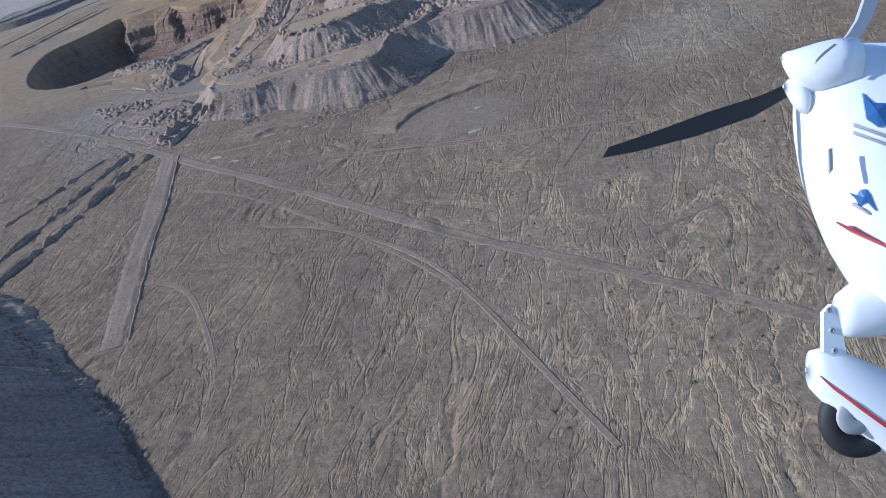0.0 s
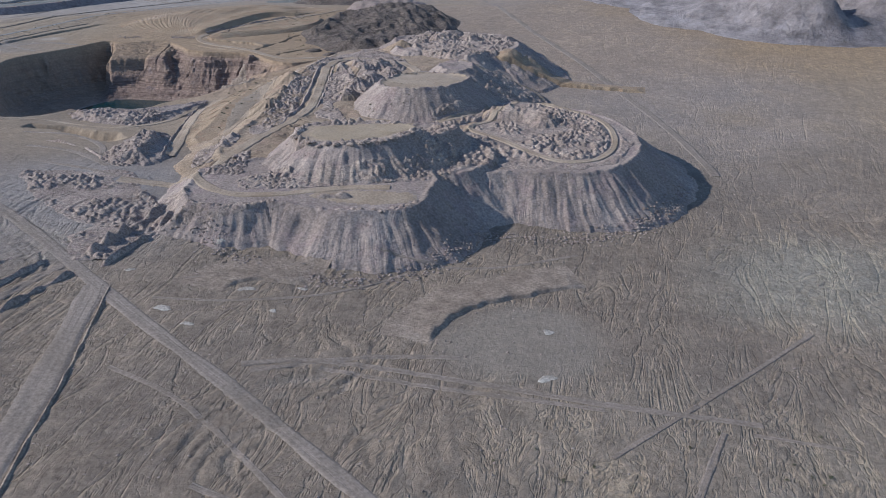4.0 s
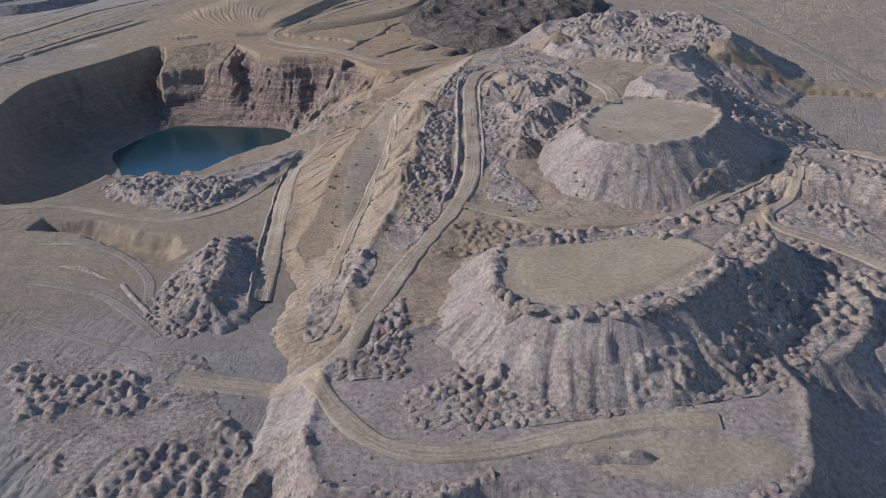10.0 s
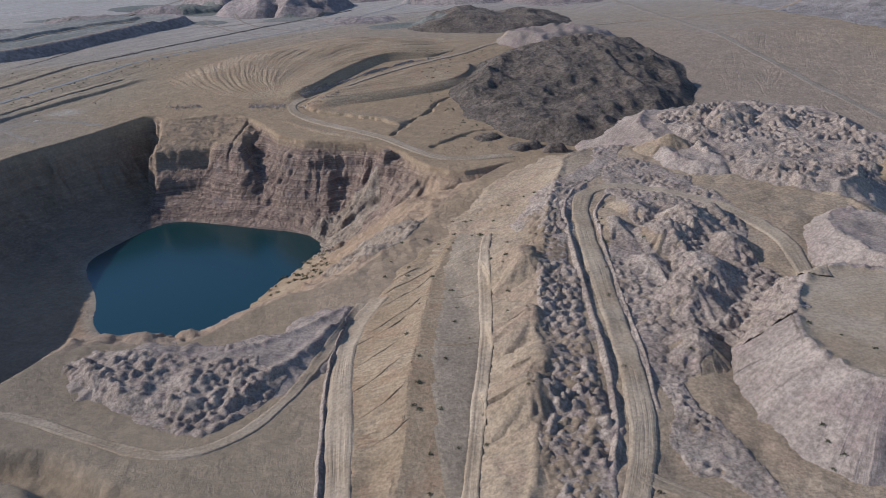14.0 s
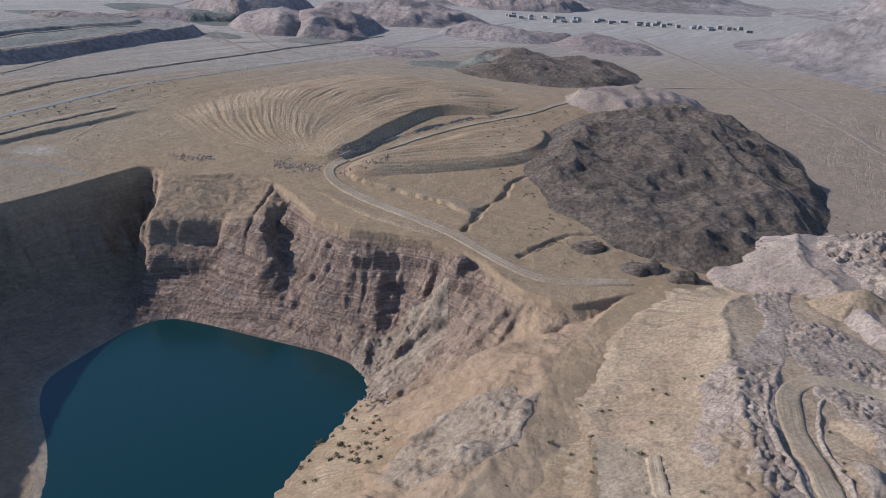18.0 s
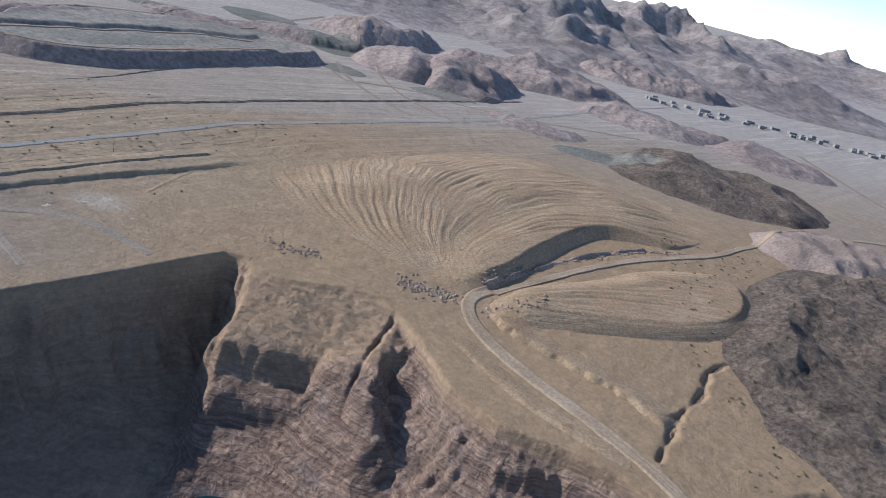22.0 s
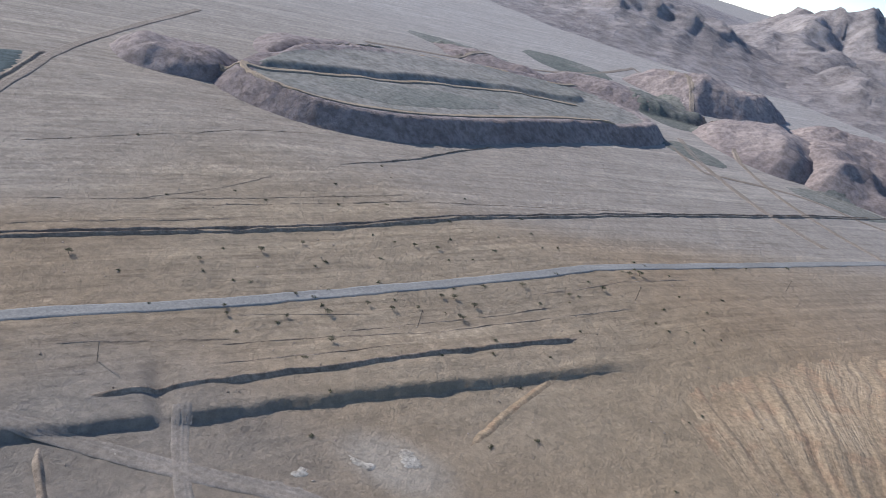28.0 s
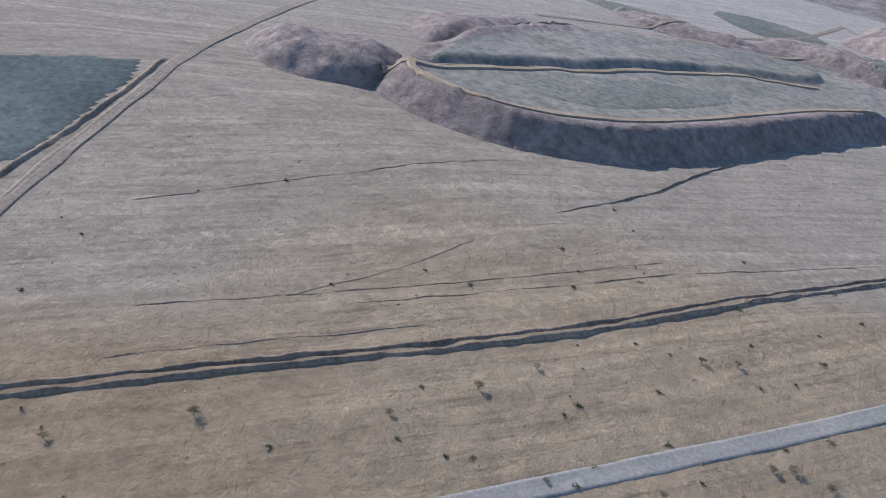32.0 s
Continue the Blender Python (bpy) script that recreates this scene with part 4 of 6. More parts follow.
# ---- the far terrace dump, ponds and mountains ----
def terrace_dump():
    foot = soft([(-408, 1152), (-392, 1143), (-368, 1140), (-346, 1146), (-326, 1160), (-308, 1188), (-285, 1232), (-262, 1285), (-238, 1312),
                 (-226, 1360), (-290, 1402), (-350, 1362), (-404, 1276), (-418, 1196)], 1)

    upper = soft([(-400, 1166), (-391, 1175), (-381, 1194), (-352, 1248), (-320, 1302), (-285, 1332), (-280, 1352), (-306, 1368), (-356, 1328), (-412, 1248)], 1)

    def zfun(x, y):
        d, along = poly_dist(x, y, foot)
        d = d + 1.6 * fbm(x, y, 12, 3, 41)
        w = np.maximum(-d, 0)
        z = base(x, y) + np.interp(-d, [-8, 0, 9.5, 12, 16, 30], [-6, 0, 8, 7.7, 6.8, 6.4])
        inner = poly_dist(x, y, upper)[0] + 1.5 * fbm(x, y, 14, 3, 46)
        z = z + np.interp(-inner, [0, 4, 7, 45, 52, 55], [0, 2.6, 2.4, 2.2, 5.5, 5.8])
        return z + (vnoise(along / 2.2, w * .05, 43) - .5) * 1.5 * smooth(0, 4, w) * smooth(14, 10, w) + 1.2 * fbm(x, y, 22, 3, 44) * smooth(14, 24, w)

    return body("terrace_dump", zfun, (-480, -195, 1125, 1520), 2.0, FAR_DUMP, "wide stepped mine dump with a dark fluted edge", "spoil dump", "mine spoil dumps",
                edge=lambda x, y: (poly_dist(x, y, foot)[0] + 13, np.full(x.shape, .5)), top_mat=TERRACE_FLAT)


terrace_dump()
rounded("far_mound", [(-452, 1150), (-436, 1138), (-414, 1141), (-398, 1154), (-402, 1182), (-428, 1190), (-448, 1174)], 6, 16, 1.5, FAR_DUMP,
        "low dark hummock beside the far dump", "mound", 16, lumps=4, lump=16)
for n, (cx, cy, rx, ry, h) in enumerate([(-118, 1420, 50, 90, 20), (-60, 1300, 40, 26, 5), (60, 1450, 80, 50, 9), (170, 1420, 60, 50, 8), (-20, 1560, 110, 70, 19),
                                         (-200, 1570, 70, 70, 20), (150, 1800, 130, 90, 24), (-348, 1400, 55, 24, 5), (-275, 1450, 60, 32, 8), (-166, 1432, 46, 56, 14), (-420, 1260, 22, 40, 5)]):
    ring = [(cx + rx * math.cos(a) * (1 + .3 * math.sin(3 * a + n)), cy + ry * math.sin(a) * (1 + .3 * math.cos(2 * a + n))) for a in np.linspace(0, 2 * math.pi, 12)[:-1]]
    rounded("far_mound", ring, h, min(rx, ry) * .9, 2.5, FAR_DUMP, "reddish-brown mound of old spoil far out on the plain", "mound", 60 + n, lumps=h * .5, lump=38, ribs=1.5)


def mountain(cx, cy, rx, ry, h, seed, label, step=14.0):
    def zfun(x, y):
        r = np.hypot((x - cx) / rx, (y - cy) / ry)
        r = r + .22 * fbm(x, y, min(rx, ry) * .7, 4, seed)
        up = smooth(1.0, .1, r)
        return base(x, y) - 6 + h * up * (.12 + 1.35 * ridged(x, y, min(rx, ry) * .5, 6, seed + 2) ** 1.7 + .09 * fbm(x, y, 70, 3, seed + 5)) + 6 * smooth(1.05, .95, r)

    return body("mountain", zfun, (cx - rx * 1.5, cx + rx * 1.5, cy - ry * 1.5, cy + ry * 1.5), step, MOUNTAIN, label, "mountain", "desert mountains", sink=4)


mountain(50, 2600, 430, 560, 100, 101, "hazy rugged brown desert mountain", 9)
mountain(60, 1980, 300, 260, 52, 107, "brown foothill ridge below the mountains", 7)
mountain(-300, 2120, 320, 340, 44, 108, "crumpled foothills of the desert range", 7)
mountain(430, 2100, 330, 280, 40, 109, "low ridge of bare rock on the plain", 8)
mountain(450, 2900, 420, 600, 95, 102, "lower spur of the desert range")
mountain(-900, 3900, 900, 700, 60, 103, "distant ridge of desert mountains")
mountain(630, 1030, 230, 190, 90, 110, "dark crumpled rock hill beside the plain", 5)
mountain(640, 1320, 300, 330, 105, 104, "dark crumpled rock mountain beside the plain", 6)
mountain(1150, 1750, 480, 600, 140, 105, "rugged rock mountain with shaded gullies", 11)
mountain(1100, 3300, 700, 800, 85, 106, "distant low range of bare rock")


# ---- roads, banks and ditches, laid on the surface ----
def stations(line, step):
    pts = np.array(soft_line(line, 2), float)
    seg = np.hypot(*np.diff(pts, axis=0).T)
    run = np.r_[0, np.cumsum(seg)]
    s = np.arange(0, run[-1], step)
    return np.stack([np.interp(s, run, pts[:, 0]), np.interp(s, run, pts[:, 1])], 1)


def ribbon(name, line, width, mat, label, category, lift=0.22, step=2.0, across=11, ragged=0.8, seed=0, ruts=0.11):
    p = stations(line, step)
    t = np.gradient(p, axis=0)
    t /= np.hypot(t[:, 0], t[:, 1])[:, None]
    n = np.stack([-t[:, 1], t[:, 0]], 1)
    u = np.linspace(-.5, .5, across)
    edge = 1 + ragged * .25 * fbm(np.arange(len(p)) * step, np.zeros(len(p)), 12, 3, seed)
    P = p[:, None, :] + n[:, None, :] * (u[None, :, None] * width * edge[:, None, None])
    Z = surface(P[..., 0], P[..., 1])
    mid = Z.mean(1, keepdims=True)
    Z = np.maximum(Z * .5 + mid * .5, Z) + lift
    Z[:, [0, -1]] -= lift * 2.2
    Z = Z + ruts * np.sin(u * 26 + .7)[None, :]
    co = np.concatenate([P, Z[..., None]], -1).reshape(-1, 3)
    i = (np.arange(len(p) - 1)[:, None] * across + np.arange(across - 1)).ravel()
    me = quad_mesh(name, co, np.stack([i, i + 1, i + across + 1, i + across], 1))
    lay_comb(me, np.repeat(u[None, :] * width, len(p), 0).ravel(), np.repeat(np.arange(len(p)) * step + 50 * seed, across))
    return structure(name, me, mat, label, category)


def bank(name, line, height, width, mat, label, category="bank", step=1.5, seed=0, kind="structure", lump=.5):
    """A ridge of pushed-up earth along a line, uneven in height."""
    p = stations(line, step)
    t = np.gradient(p, axis=0)
    t /= np.hypot(t[:, 0], t[:, 1])[:, None]
    n = np.stack([-t[:, 1], t[:, 0]], 1)
    u = np.linspace(-1, 1, 9)
    s = np.arange(len(p)) * step
    hh = height * (1 - lump + 2 * lump * vnoise(s / 4.5, s * 0, seed)) * smooth(0, 4, s) * smooth(s[-1], s[-1] - 4, s)
    P = p[:, None, :] + n[:, None, :] * (u[None, :, None] * width / 2)
    P = P + .35 * np.stack([fbm(P[..., 0], P[..., 1], 4, 2, seed + 1), fbm(P[..., 0], P[..., 1], 4, 2, seed + 2)], -1)
    Z = surface(P[..., 0], P[..., 1]) - .3 + (1 - np.abs(u)[None, :]) ** .9 * (hh[:, None] + .3)
    Z = Z + .25 * height * fbm(P[..., 0], P[..., 1], 3, 2, seed + 4) * (1 - np.abs(u))[None, :]
    co = np.concatenate([P, Z[..., None]], -1).reshape(-1, 3)
    i = (np.arange(len(p) - 1)[:, None] * 9 + np.arange(8)).ravel()
    me = quad_mesh(name, co, np.stack([i, i + 1, i + 10, i + 9], 1))
    return structure(name, me, mat, label, category)


def scarp(line, height, mat, label, seed=0, step=1.2, fall=1.0, ragged=1.3):
    """A step in the ground: a steep ragged face, a flat crest, and a long fall behind."""
    p = stations(line, step)
    t = np.gradient(p, axis=0)
    t /= np.hypot(t[:, 0], t[:, 1])[:, None]
    n = np.stack([-t[:, 1], t[:, 0]], 1)
    off = np.array([-1.4, -.5, .2, .8] + [2.2 + (v - 2.2) * fall for v in (2.2, 5.0, 10.0, 17.0, 22.0)])
    up = np.array([-.25, .25, .75, 1.0, .92, .8, .5, .12, -.15])
    s = np.arange(len(p)) * step
    hh = height * (.65 + .6 * vnoise(s / 7, s * 0, seed)) * smooth(0, 8, s) * smooth(s[-1], s[-1] - 8, s)
    rag = ragged * fbm(s, s * 0, 5, 3, seed + 1)
    P = p[:, None, :] + n[:, None, :] * (off[None, :] + rag[:, None] * (off < 3)[None, :])[..., None]
    Z = surface(P[..., 0], P[..., 1]) + up[None, :] * (hh[:, None] + .05) + np.where(np.abs(up) < .3, 0, .12 * fbm(P[..., 0], P[..., 1], 3, 2, seed + 4))
    i = (np.arange(len(p) - 1)[:, None] * 9 + np.arange(8)).ravel()
    me = quad_mesh("bank", np.concatenate([P, Z[..., None]], -1).reshape(-1, 3), np.stack([i, i + 1, i + 10, i + 9], 1))
    return structure("bank", me, mat, label, "bank")


HAUL = [(-103, 542), (-85, 537), (-66, 531), (-52, 547), (-34, 584), (-14, 618), (-6, 637), (-1, 661), (3, 690), (6, 712), (10, 742), (15, 766), (22, 781), (34, 788), (54, 778), (72, 752), (79, 726), (74, 702), (66, 682)]
ribbon("road_1", [(-330, 705), (-250, 620), (-170, 530), (-142, 503), (-104, 453), (-63, 397), (-37, 365), (6, 304), (39, 258), (90, 197), (150, 120), (260, -20)], 6.5,
       PALE_TRACK, "straight unpaved desert road with pale edges", "road", seed=1)
ribbon("road_2", [(-93, 436), (-95, 370), (-99, 328), (-100, 289), (-101, 255)], 10, PALE_TRACK, "wide graded dirt strip", "road", seed=2)
ribbon("road_3", HAUL, 7.5, ROAD, "sandy haul road winding up the spoil", "road", lift=.35, seed=3)
ribbon("road_4", [(-66, 531), (-60, 515), (-52, 502), (-42, 495), (-26, 492), (-7, 494), (13, 496), (30, 492)], 6.5, ROAD, "sandy track across a dump's top", "road", lift=.35, seed=4)
ribbon("road_5", [(-13, 620), (0, 610), (11, 599), (27, 593), (47, 591), (64, 594), (86, 604), (119, 626), (150, 660)], 5.0, ROAD, "sandy track round the foot of a pale dump", "road", lift=.35, seed=5)
ribbon("road_6", [(-84, 579), (-83, 600), (-82, 654), (-81, 699), (-76, 722), (-66, 737)], 7.5, ROAD, "sandy track beside the pit", "road", lift=.3, seed=6)
ribbon("road_7", [(-74, 735), (-84, 708), (-96, 684), (-108, 664), (-125, 655), (-151, 669), (-175, 684), (-215, 680)], 4.5, ROAD, "narrow track along the pit's rim", "road", lift=.3, seed=7)
ribbon("road_8", [(119, 626), (110, 600), (82, 583), (100, 562), (112, 535), (125, 520), (148, 522), (165, 545), (172, 580), (160, 615), (140, 640)], 4.5, ROAD, "looping track on the dump's top", "road", lift=.35, seed=8)
ribbon("road_9", [(-102, 1004), (-109, 998), (-111, 988), (-106, 974), (-88, 952), (-70, 935), (-53, 916), (-42, 898), (-34, 886), (-20, 876), (14, 877)], 7.0, ROAD, "sandy haul road above the pit wall", "road", lift=.35, seed=9)
ribbon("road_10", [(-100, 1003), (-78, 1024), (-55, 1046), (-28, 1067), (0, 1082), (20, 1094), (48, 1120), (92, 1162), (170, 1206), (260, 1212), (420, 1250)], 4.4, ROAD, "sandy road between graded mounds", "road", lift=.35, seed=10)
ribbon("road_11", [(-420, 905), (-347, 990), (-321, 1015), (-292, 1048), (-253, 1092), (-220, 1132), (-150, 1215), (-60, 1330), (60, 1520), (150, 1640)], 4.3, ASPHALT, "grey two-lane asphalt road across the plain", "road", lift=.16, ragged=0, ruts=0, seed=11)
ribbon("road_12", [(-35, 378), (-11, 380), (39, 362), (80, 345), (130, 330)], 3.2, PALE_TRACK, "faint vehicle track in gravel", "road", seed=12)
ribbon("road_13", [(-45, 322), (-12, 301), (19, 255), (29, 218), (35, 185), (44, 140)], 2.6, PALE_TRACK, "narrow pale vehicle track", "road", seed=13)
ribbon("road_14", [(225, 540), (240, 627), (249, 825), (242, 979), (236, 1192), (240, 1500)], 7.0, PALE_TRACK, "straight pale desert track", "road", seed=14)
ribbon("road_15", [(-405, 1010), (-418, 1041), (-427, 1062), (-441, 1100), (-453, 1126), (-470, 1180), (-490, 1260)], 4.5, PALE_TRACK, "pale embankment road beside a pond", "road", seed=15)
draped("levelled_strip", [(-34, 790), (-50, 712), (-57, 675), (-59, 640), (-60, 608), (-54, 606), (-50, 632), (-43, 662), (-33, 700), (-28, 738), (-22, 772)], GREY_FLAT, "dark levelled strip of earth on a sandy bench", "earth", lift=.15, rounds=1)
ribbon("road_17", [(-62, 575), (-57, 600), (-51, 629), (-43, 662), (-36, 690), (-32, 715), (-28, 742), (-22, 766)], 4.4, ROAD, "faint wheel track on graded sand", "road", lift=.3, seed=17)

for k, (line, wide_) in enumerate([
        ([(-77, 380), (-51, 360), (-25, 321), (4, 274), (17, 247), (27, 225), (40, 195)], 2.2),
        ([(-100, 301), (-85, 295), (-74, 282), (-69, 265), (-65, 246), (-62, 225)], 2.6),
        ([(80, 277), (118, 278)], 2.4),
        ([(53, 260), (72, 272)], 2.2),
        ([(88, 297), (115, 329)], 2.4),
        ([(97, 229), (140, 241)], 2.4),
        ([(123, 326), (150, 316)], 2),
        ([(74, 320), (120, 346), (181, 381)], 2),
        ([(-32, 374), (6, 380), (40, 376)], 2.6),
        ([(-9, 374), (23, 361), (81, 342)], 2.4),
        ([(-97, 470), (-95, 485), (-92, 508), (-89, 528)], 3.5),
        ([(-60, 440), (-30, 446), (-10, 452)], 2),
        ([(-70, 425), (-40, 420), (0, 424), (30, 440)], 1.8),
        ([(20, 452), (60, 440), (110, 452)], 1.8),
]):
    ribbon("road_%d" % (22 + k), line, wide_, PALE_TRACK, "faint pale vehicle track in gravel", "road", lift=.12, step=1.5, seed=150 + k)
bank("bank", [(-87, 436), (-89, 370), (-93, 328), (-94, 289), (-95, 255)], .6, 1.8, EARTH, "low earth berm along a dirt strip", seed=160)
for k, line in enumerate([[(-164, 607), (-140, 596), (-125, 580), (-112, 562)], [(-152, 577), (-134, 565), (-117, 555), (-104, 545)], [(-177, 642), (-147, 635), (-123, 604), (-120, 585)]]):
    ribbon("road_%d" % (40 + k), line, 3.6, PALE_TRACK, "sandy track worn across the works yard", "road", lift=.15, step=1.5, seed=170 + k)
bank("bank", [(-132, 600), (-127, 591), (-116, 574), (-106, 566)], 1.3, 3.0, RUBBLE, "row of tipped earth beside a heap", seed=171, lump=.6)
bank("bank", [(-158, 618), (-146, 612), (-138, 604)], 1.0, 2.6, RUBBLE, "row of tipped earth on the yard", seed=172, lump=.6)
bank("bank", [(-150, 548), (-140, 541), (-131, 538)], 1.0, 2.6, RUBBLE, "row of tipped earth on the yard", seed=173, lump=.6)
for k, (cx, cy, q) in enumerate([(-262, 1000, 4), (-254, 1006, 3), (-270, 992, 3), (-290, 965, 4), (-300, 978, 2.5), (-248, 985, 2), (-240, 996, 1.8)]):
    ring = [(cx + q * (1 + .35 * math.sin(3 * a + k)) * math.cos(a), cy + q * (.7 + .3 * math.cos(2 * a + 2 * k)) * math.sin(a)) for a in np.linspace(0, 2 * math.pi, 10)[:-1]]
    draped("salt_crust", ring, CRUST, "small pale crust on a works yard", "salt crust", lift=.1, step=.6)
ribbon("road_61", [(-330, 968), (-316, 974), (-288, 981), (-263, 989), (-245, 985), (-225, 975)], 4.0, YARD_TRACK, "worn track across a works yard", "road", lift=.1, seed=61)
bank("bank", [(-310, 972), (-306, 968), (-297, 960), (-288, 954), (-280, 948)], .7, 2.2, EARTH, "row of dark tipped earth on a works yard", seed=174, lump=.8)
for k, (p, q) in enumerate([((-79, 704), (-58, 717)), ((-74, 711), (-50, 728)), ((-71, 726), (-46, 743)), ((-67, 738), (-44, 753)), ((-63, 748), (-43, 761)), ((-80, 690), (-60, 702)), ((-81, 676), (-61, 688)),
                            ((-80, 662), (-61, 673)), ((-79, 648), (-61, 658)), ((-57, 690), (-36, 688)), ((-51, 722), (-30, 721))]):
    mid_ = ((p[0] + q[0]) / 2 + 1.5, (p[1] + q[1]) / 2 - 1)
    bank("bank", [p, mid_, q], .28, 1.2, SAND, "low ridge left by a dozer on graded sand", seed=200 + k, lump=.6, step=.9)
bank("bank", [(-101, 461), (-92, 478), (-74, 505)], 3.0, 6.5, RUBBLE, "dark ridge of tipped earth beside a road", seed=31, lump=.7, step=1.0)
bank("bank", [(-103, 448), (-119, 425), (-136, 383), (-159, 338), (-189, 298)], 1.5, 3.6, RUBBLE, "long lumpy ridge of pushed-up stones", seed=32, lump=.8, step=1.0)
bank("bank", [(-115, 459), (-131, 436), (-149, 394), (-172, 350)], 1.3, 3.4, RUBBLE, "low lumpy ridge of pushed-up stones", seed=33, lump=.8, step=1.0)
bank("bank", [(-94, 450), (-86, 466), (-76, 483), (-70, 494)], 1.4, 3.6, RUBBLE, "row of tipped earth beside a road", seed=37, lump=.9, step=1.0)
bank("bank", [(-128, 462), (-143, 446), (-160, 420), (-176, 396)], 1.0, 3.0, RUBBLE, "low lumpy ridge of pushed-up stones", seed=55, lump=.9, step=1.0)
ribbon("road_63", [(-104, 458), (-112, 450), (-125, 430), (-142, 388), (-165, 345)], 4.6, PALE_TRACK, "dirt track between two stone ridges", "road", lift=.12, seed=63)
scarp([(30, 385), (35, 395), (48, 409), (63, 414), (78, 418), (89, 422), (104, 424)], 1.3, EARTH, "small eroded scarp beside a mud pan", seed=34)
scarp([(-46, 428), (-44, 432), (-36, 438), (-22, 436), (-11, 430)], .9, EARTH, "low eroded step in gravel", seed=54)
bank("bank", [(-312, 985), (-308, 989), (-295, 1003), (-280, 1019), (-263, 1038), (-248, 1055), (-233, 1070)], .8, 2.4, EARTH, "low ridge of turned earth", seed=36, lump=.3)
DITCH = [(-430, 943), (-371, 1007.5), (-348, 1033), (-320, 1062.5), (-287, 1101), (-244, 1161), (-216, 1200), (-149, 1290), (-60, 1400)]
for off, h in ((0, .62), (2.1, .42)):
    bank("bank", [(x - off * .75, y + off * .65) for x, y in DITCH], h, 1.8, EARTH, "long dark drainage bank across the plain", seed=38 + int(off), lump=.35)
for k, line in enumerate([[(-304, 1012), (-286, 1030), (-266, 1047), (-246, 1071), (-221, 1098)], [(-308, 1023), (-294, 1035), (-280, 1046)], [(-401, 1053), (-386, 1079), (-371, 1100), (-350, 1136)],
                          [(-358, 1048), (-345, 1071), (-337, 1094)], [(-347, 1055), (-291, 1115), (-226, 1192)], [(-329, 1114), (-312, 1151), (-309, 1168), (-296, 1207)],
                          [(-330, 992), (-314, 1006), (-300, 1018)], [(-300, 1006), (-284, 1023), (-268, 1040)], [(-332, 1002), (-318, 1018), (-296, 1040)], [(-370, 1018), (-350, 1040), (-330, 1062)],
                          [(-284, 1034), (-262, 1058), (-240, 1084)], [(-250, 1082), (-228, 1108), (-205, 1136)], [(-376, 1030), (-340, 1068), (-300, 1112)]]):
    bank("bank", line, .13 if k != 5 else .4, 1.1, EARTH, "low furrow of turned earth on the plain", seed=120 + k, lump=.5)
bank("bank", [(-424, 1036), (-431, 1060), (-442, 1092), (-452, 1116)], .8, 3, EARTH, "pond embankment of pale earth", seed=41, lump=.2)
bank("bank", [(-21, 618), (-12, 639), (-7, 662), (-3, 692), (0, 713), (4, 743), (9, 768), (20, 787)], 1.2, 3.4, RUBBLE, "stone berm along the haul road", seed=42)
bank("bank", [(-1, 640), (4, 662), (8, 690), (11, 712), (15, 740), (20, 762), (34, 782), (50, 773)], .7, 2.4, RUBBLE, "stone berm along the haul road", seed=43)
bank("bank", [(-87, 575), (-88, 610), (-87, 655), (-86, 695), (-78, 728)], .9, 2.4, RUBBLE, "earth berm beside the pit track", seed=44)
bank("bank", [(-108, 535), (-98, 535), (-90, 533)], 1.0, 2.5, RUBBLE, "short row of tipped earth", seed=45)
bank("bank", [(-7, 487), (2, 486), (13, 484)], 2.0, 4.5, RUBBLE, "short berm of rock on the dump's top", seed=46)
bank("bank", [(-105, 1006), (-96, 1014), (-80, 1033), (-62, 1051), (-42, 1068), (-20, 1080)], .9, 2.6, RUBBLE, "line of boulders beside a sandy road", seed=47, lump=.9, step=1.0)
scarp([(-104, 989), (-94, 977), (-85, 971), (-71, 964), (-57, 955), (-48, 946), (-42, 938)], 1.7, SAND, "small cracked cliff of sand above a haul road", seed=48, fall=.5, ragged=2.0, step=.8)
scarp([(-116, 966), (-104, 950), (-90, 934), (-74, 922), (-60, 915)], .5, SAND, "low step along a pit road", seed=49, fall=.3, ragged=.6, step=.8)
scarp([(150, 775), (185, 762), (225, 745), (265, 728)], 3.0, SAND, "long low sandy bank with a steep face", seed=56, fall=1.0)
bank("bank", [(-245, 1017), (-241, 1032), (-237, 1045), (-233, 1056)], .22, 4.2, SAND, "ramp of pushed sand below a bank", seed=50, lump=.3)
ribbon("road_62", [(-297, 993), (-288, 981), (-277, 970), (-266, 959), (-256, 950)], 3.6, YARD_TRACK, "worn track across a works yard", "road", lift=.1, seed=62)


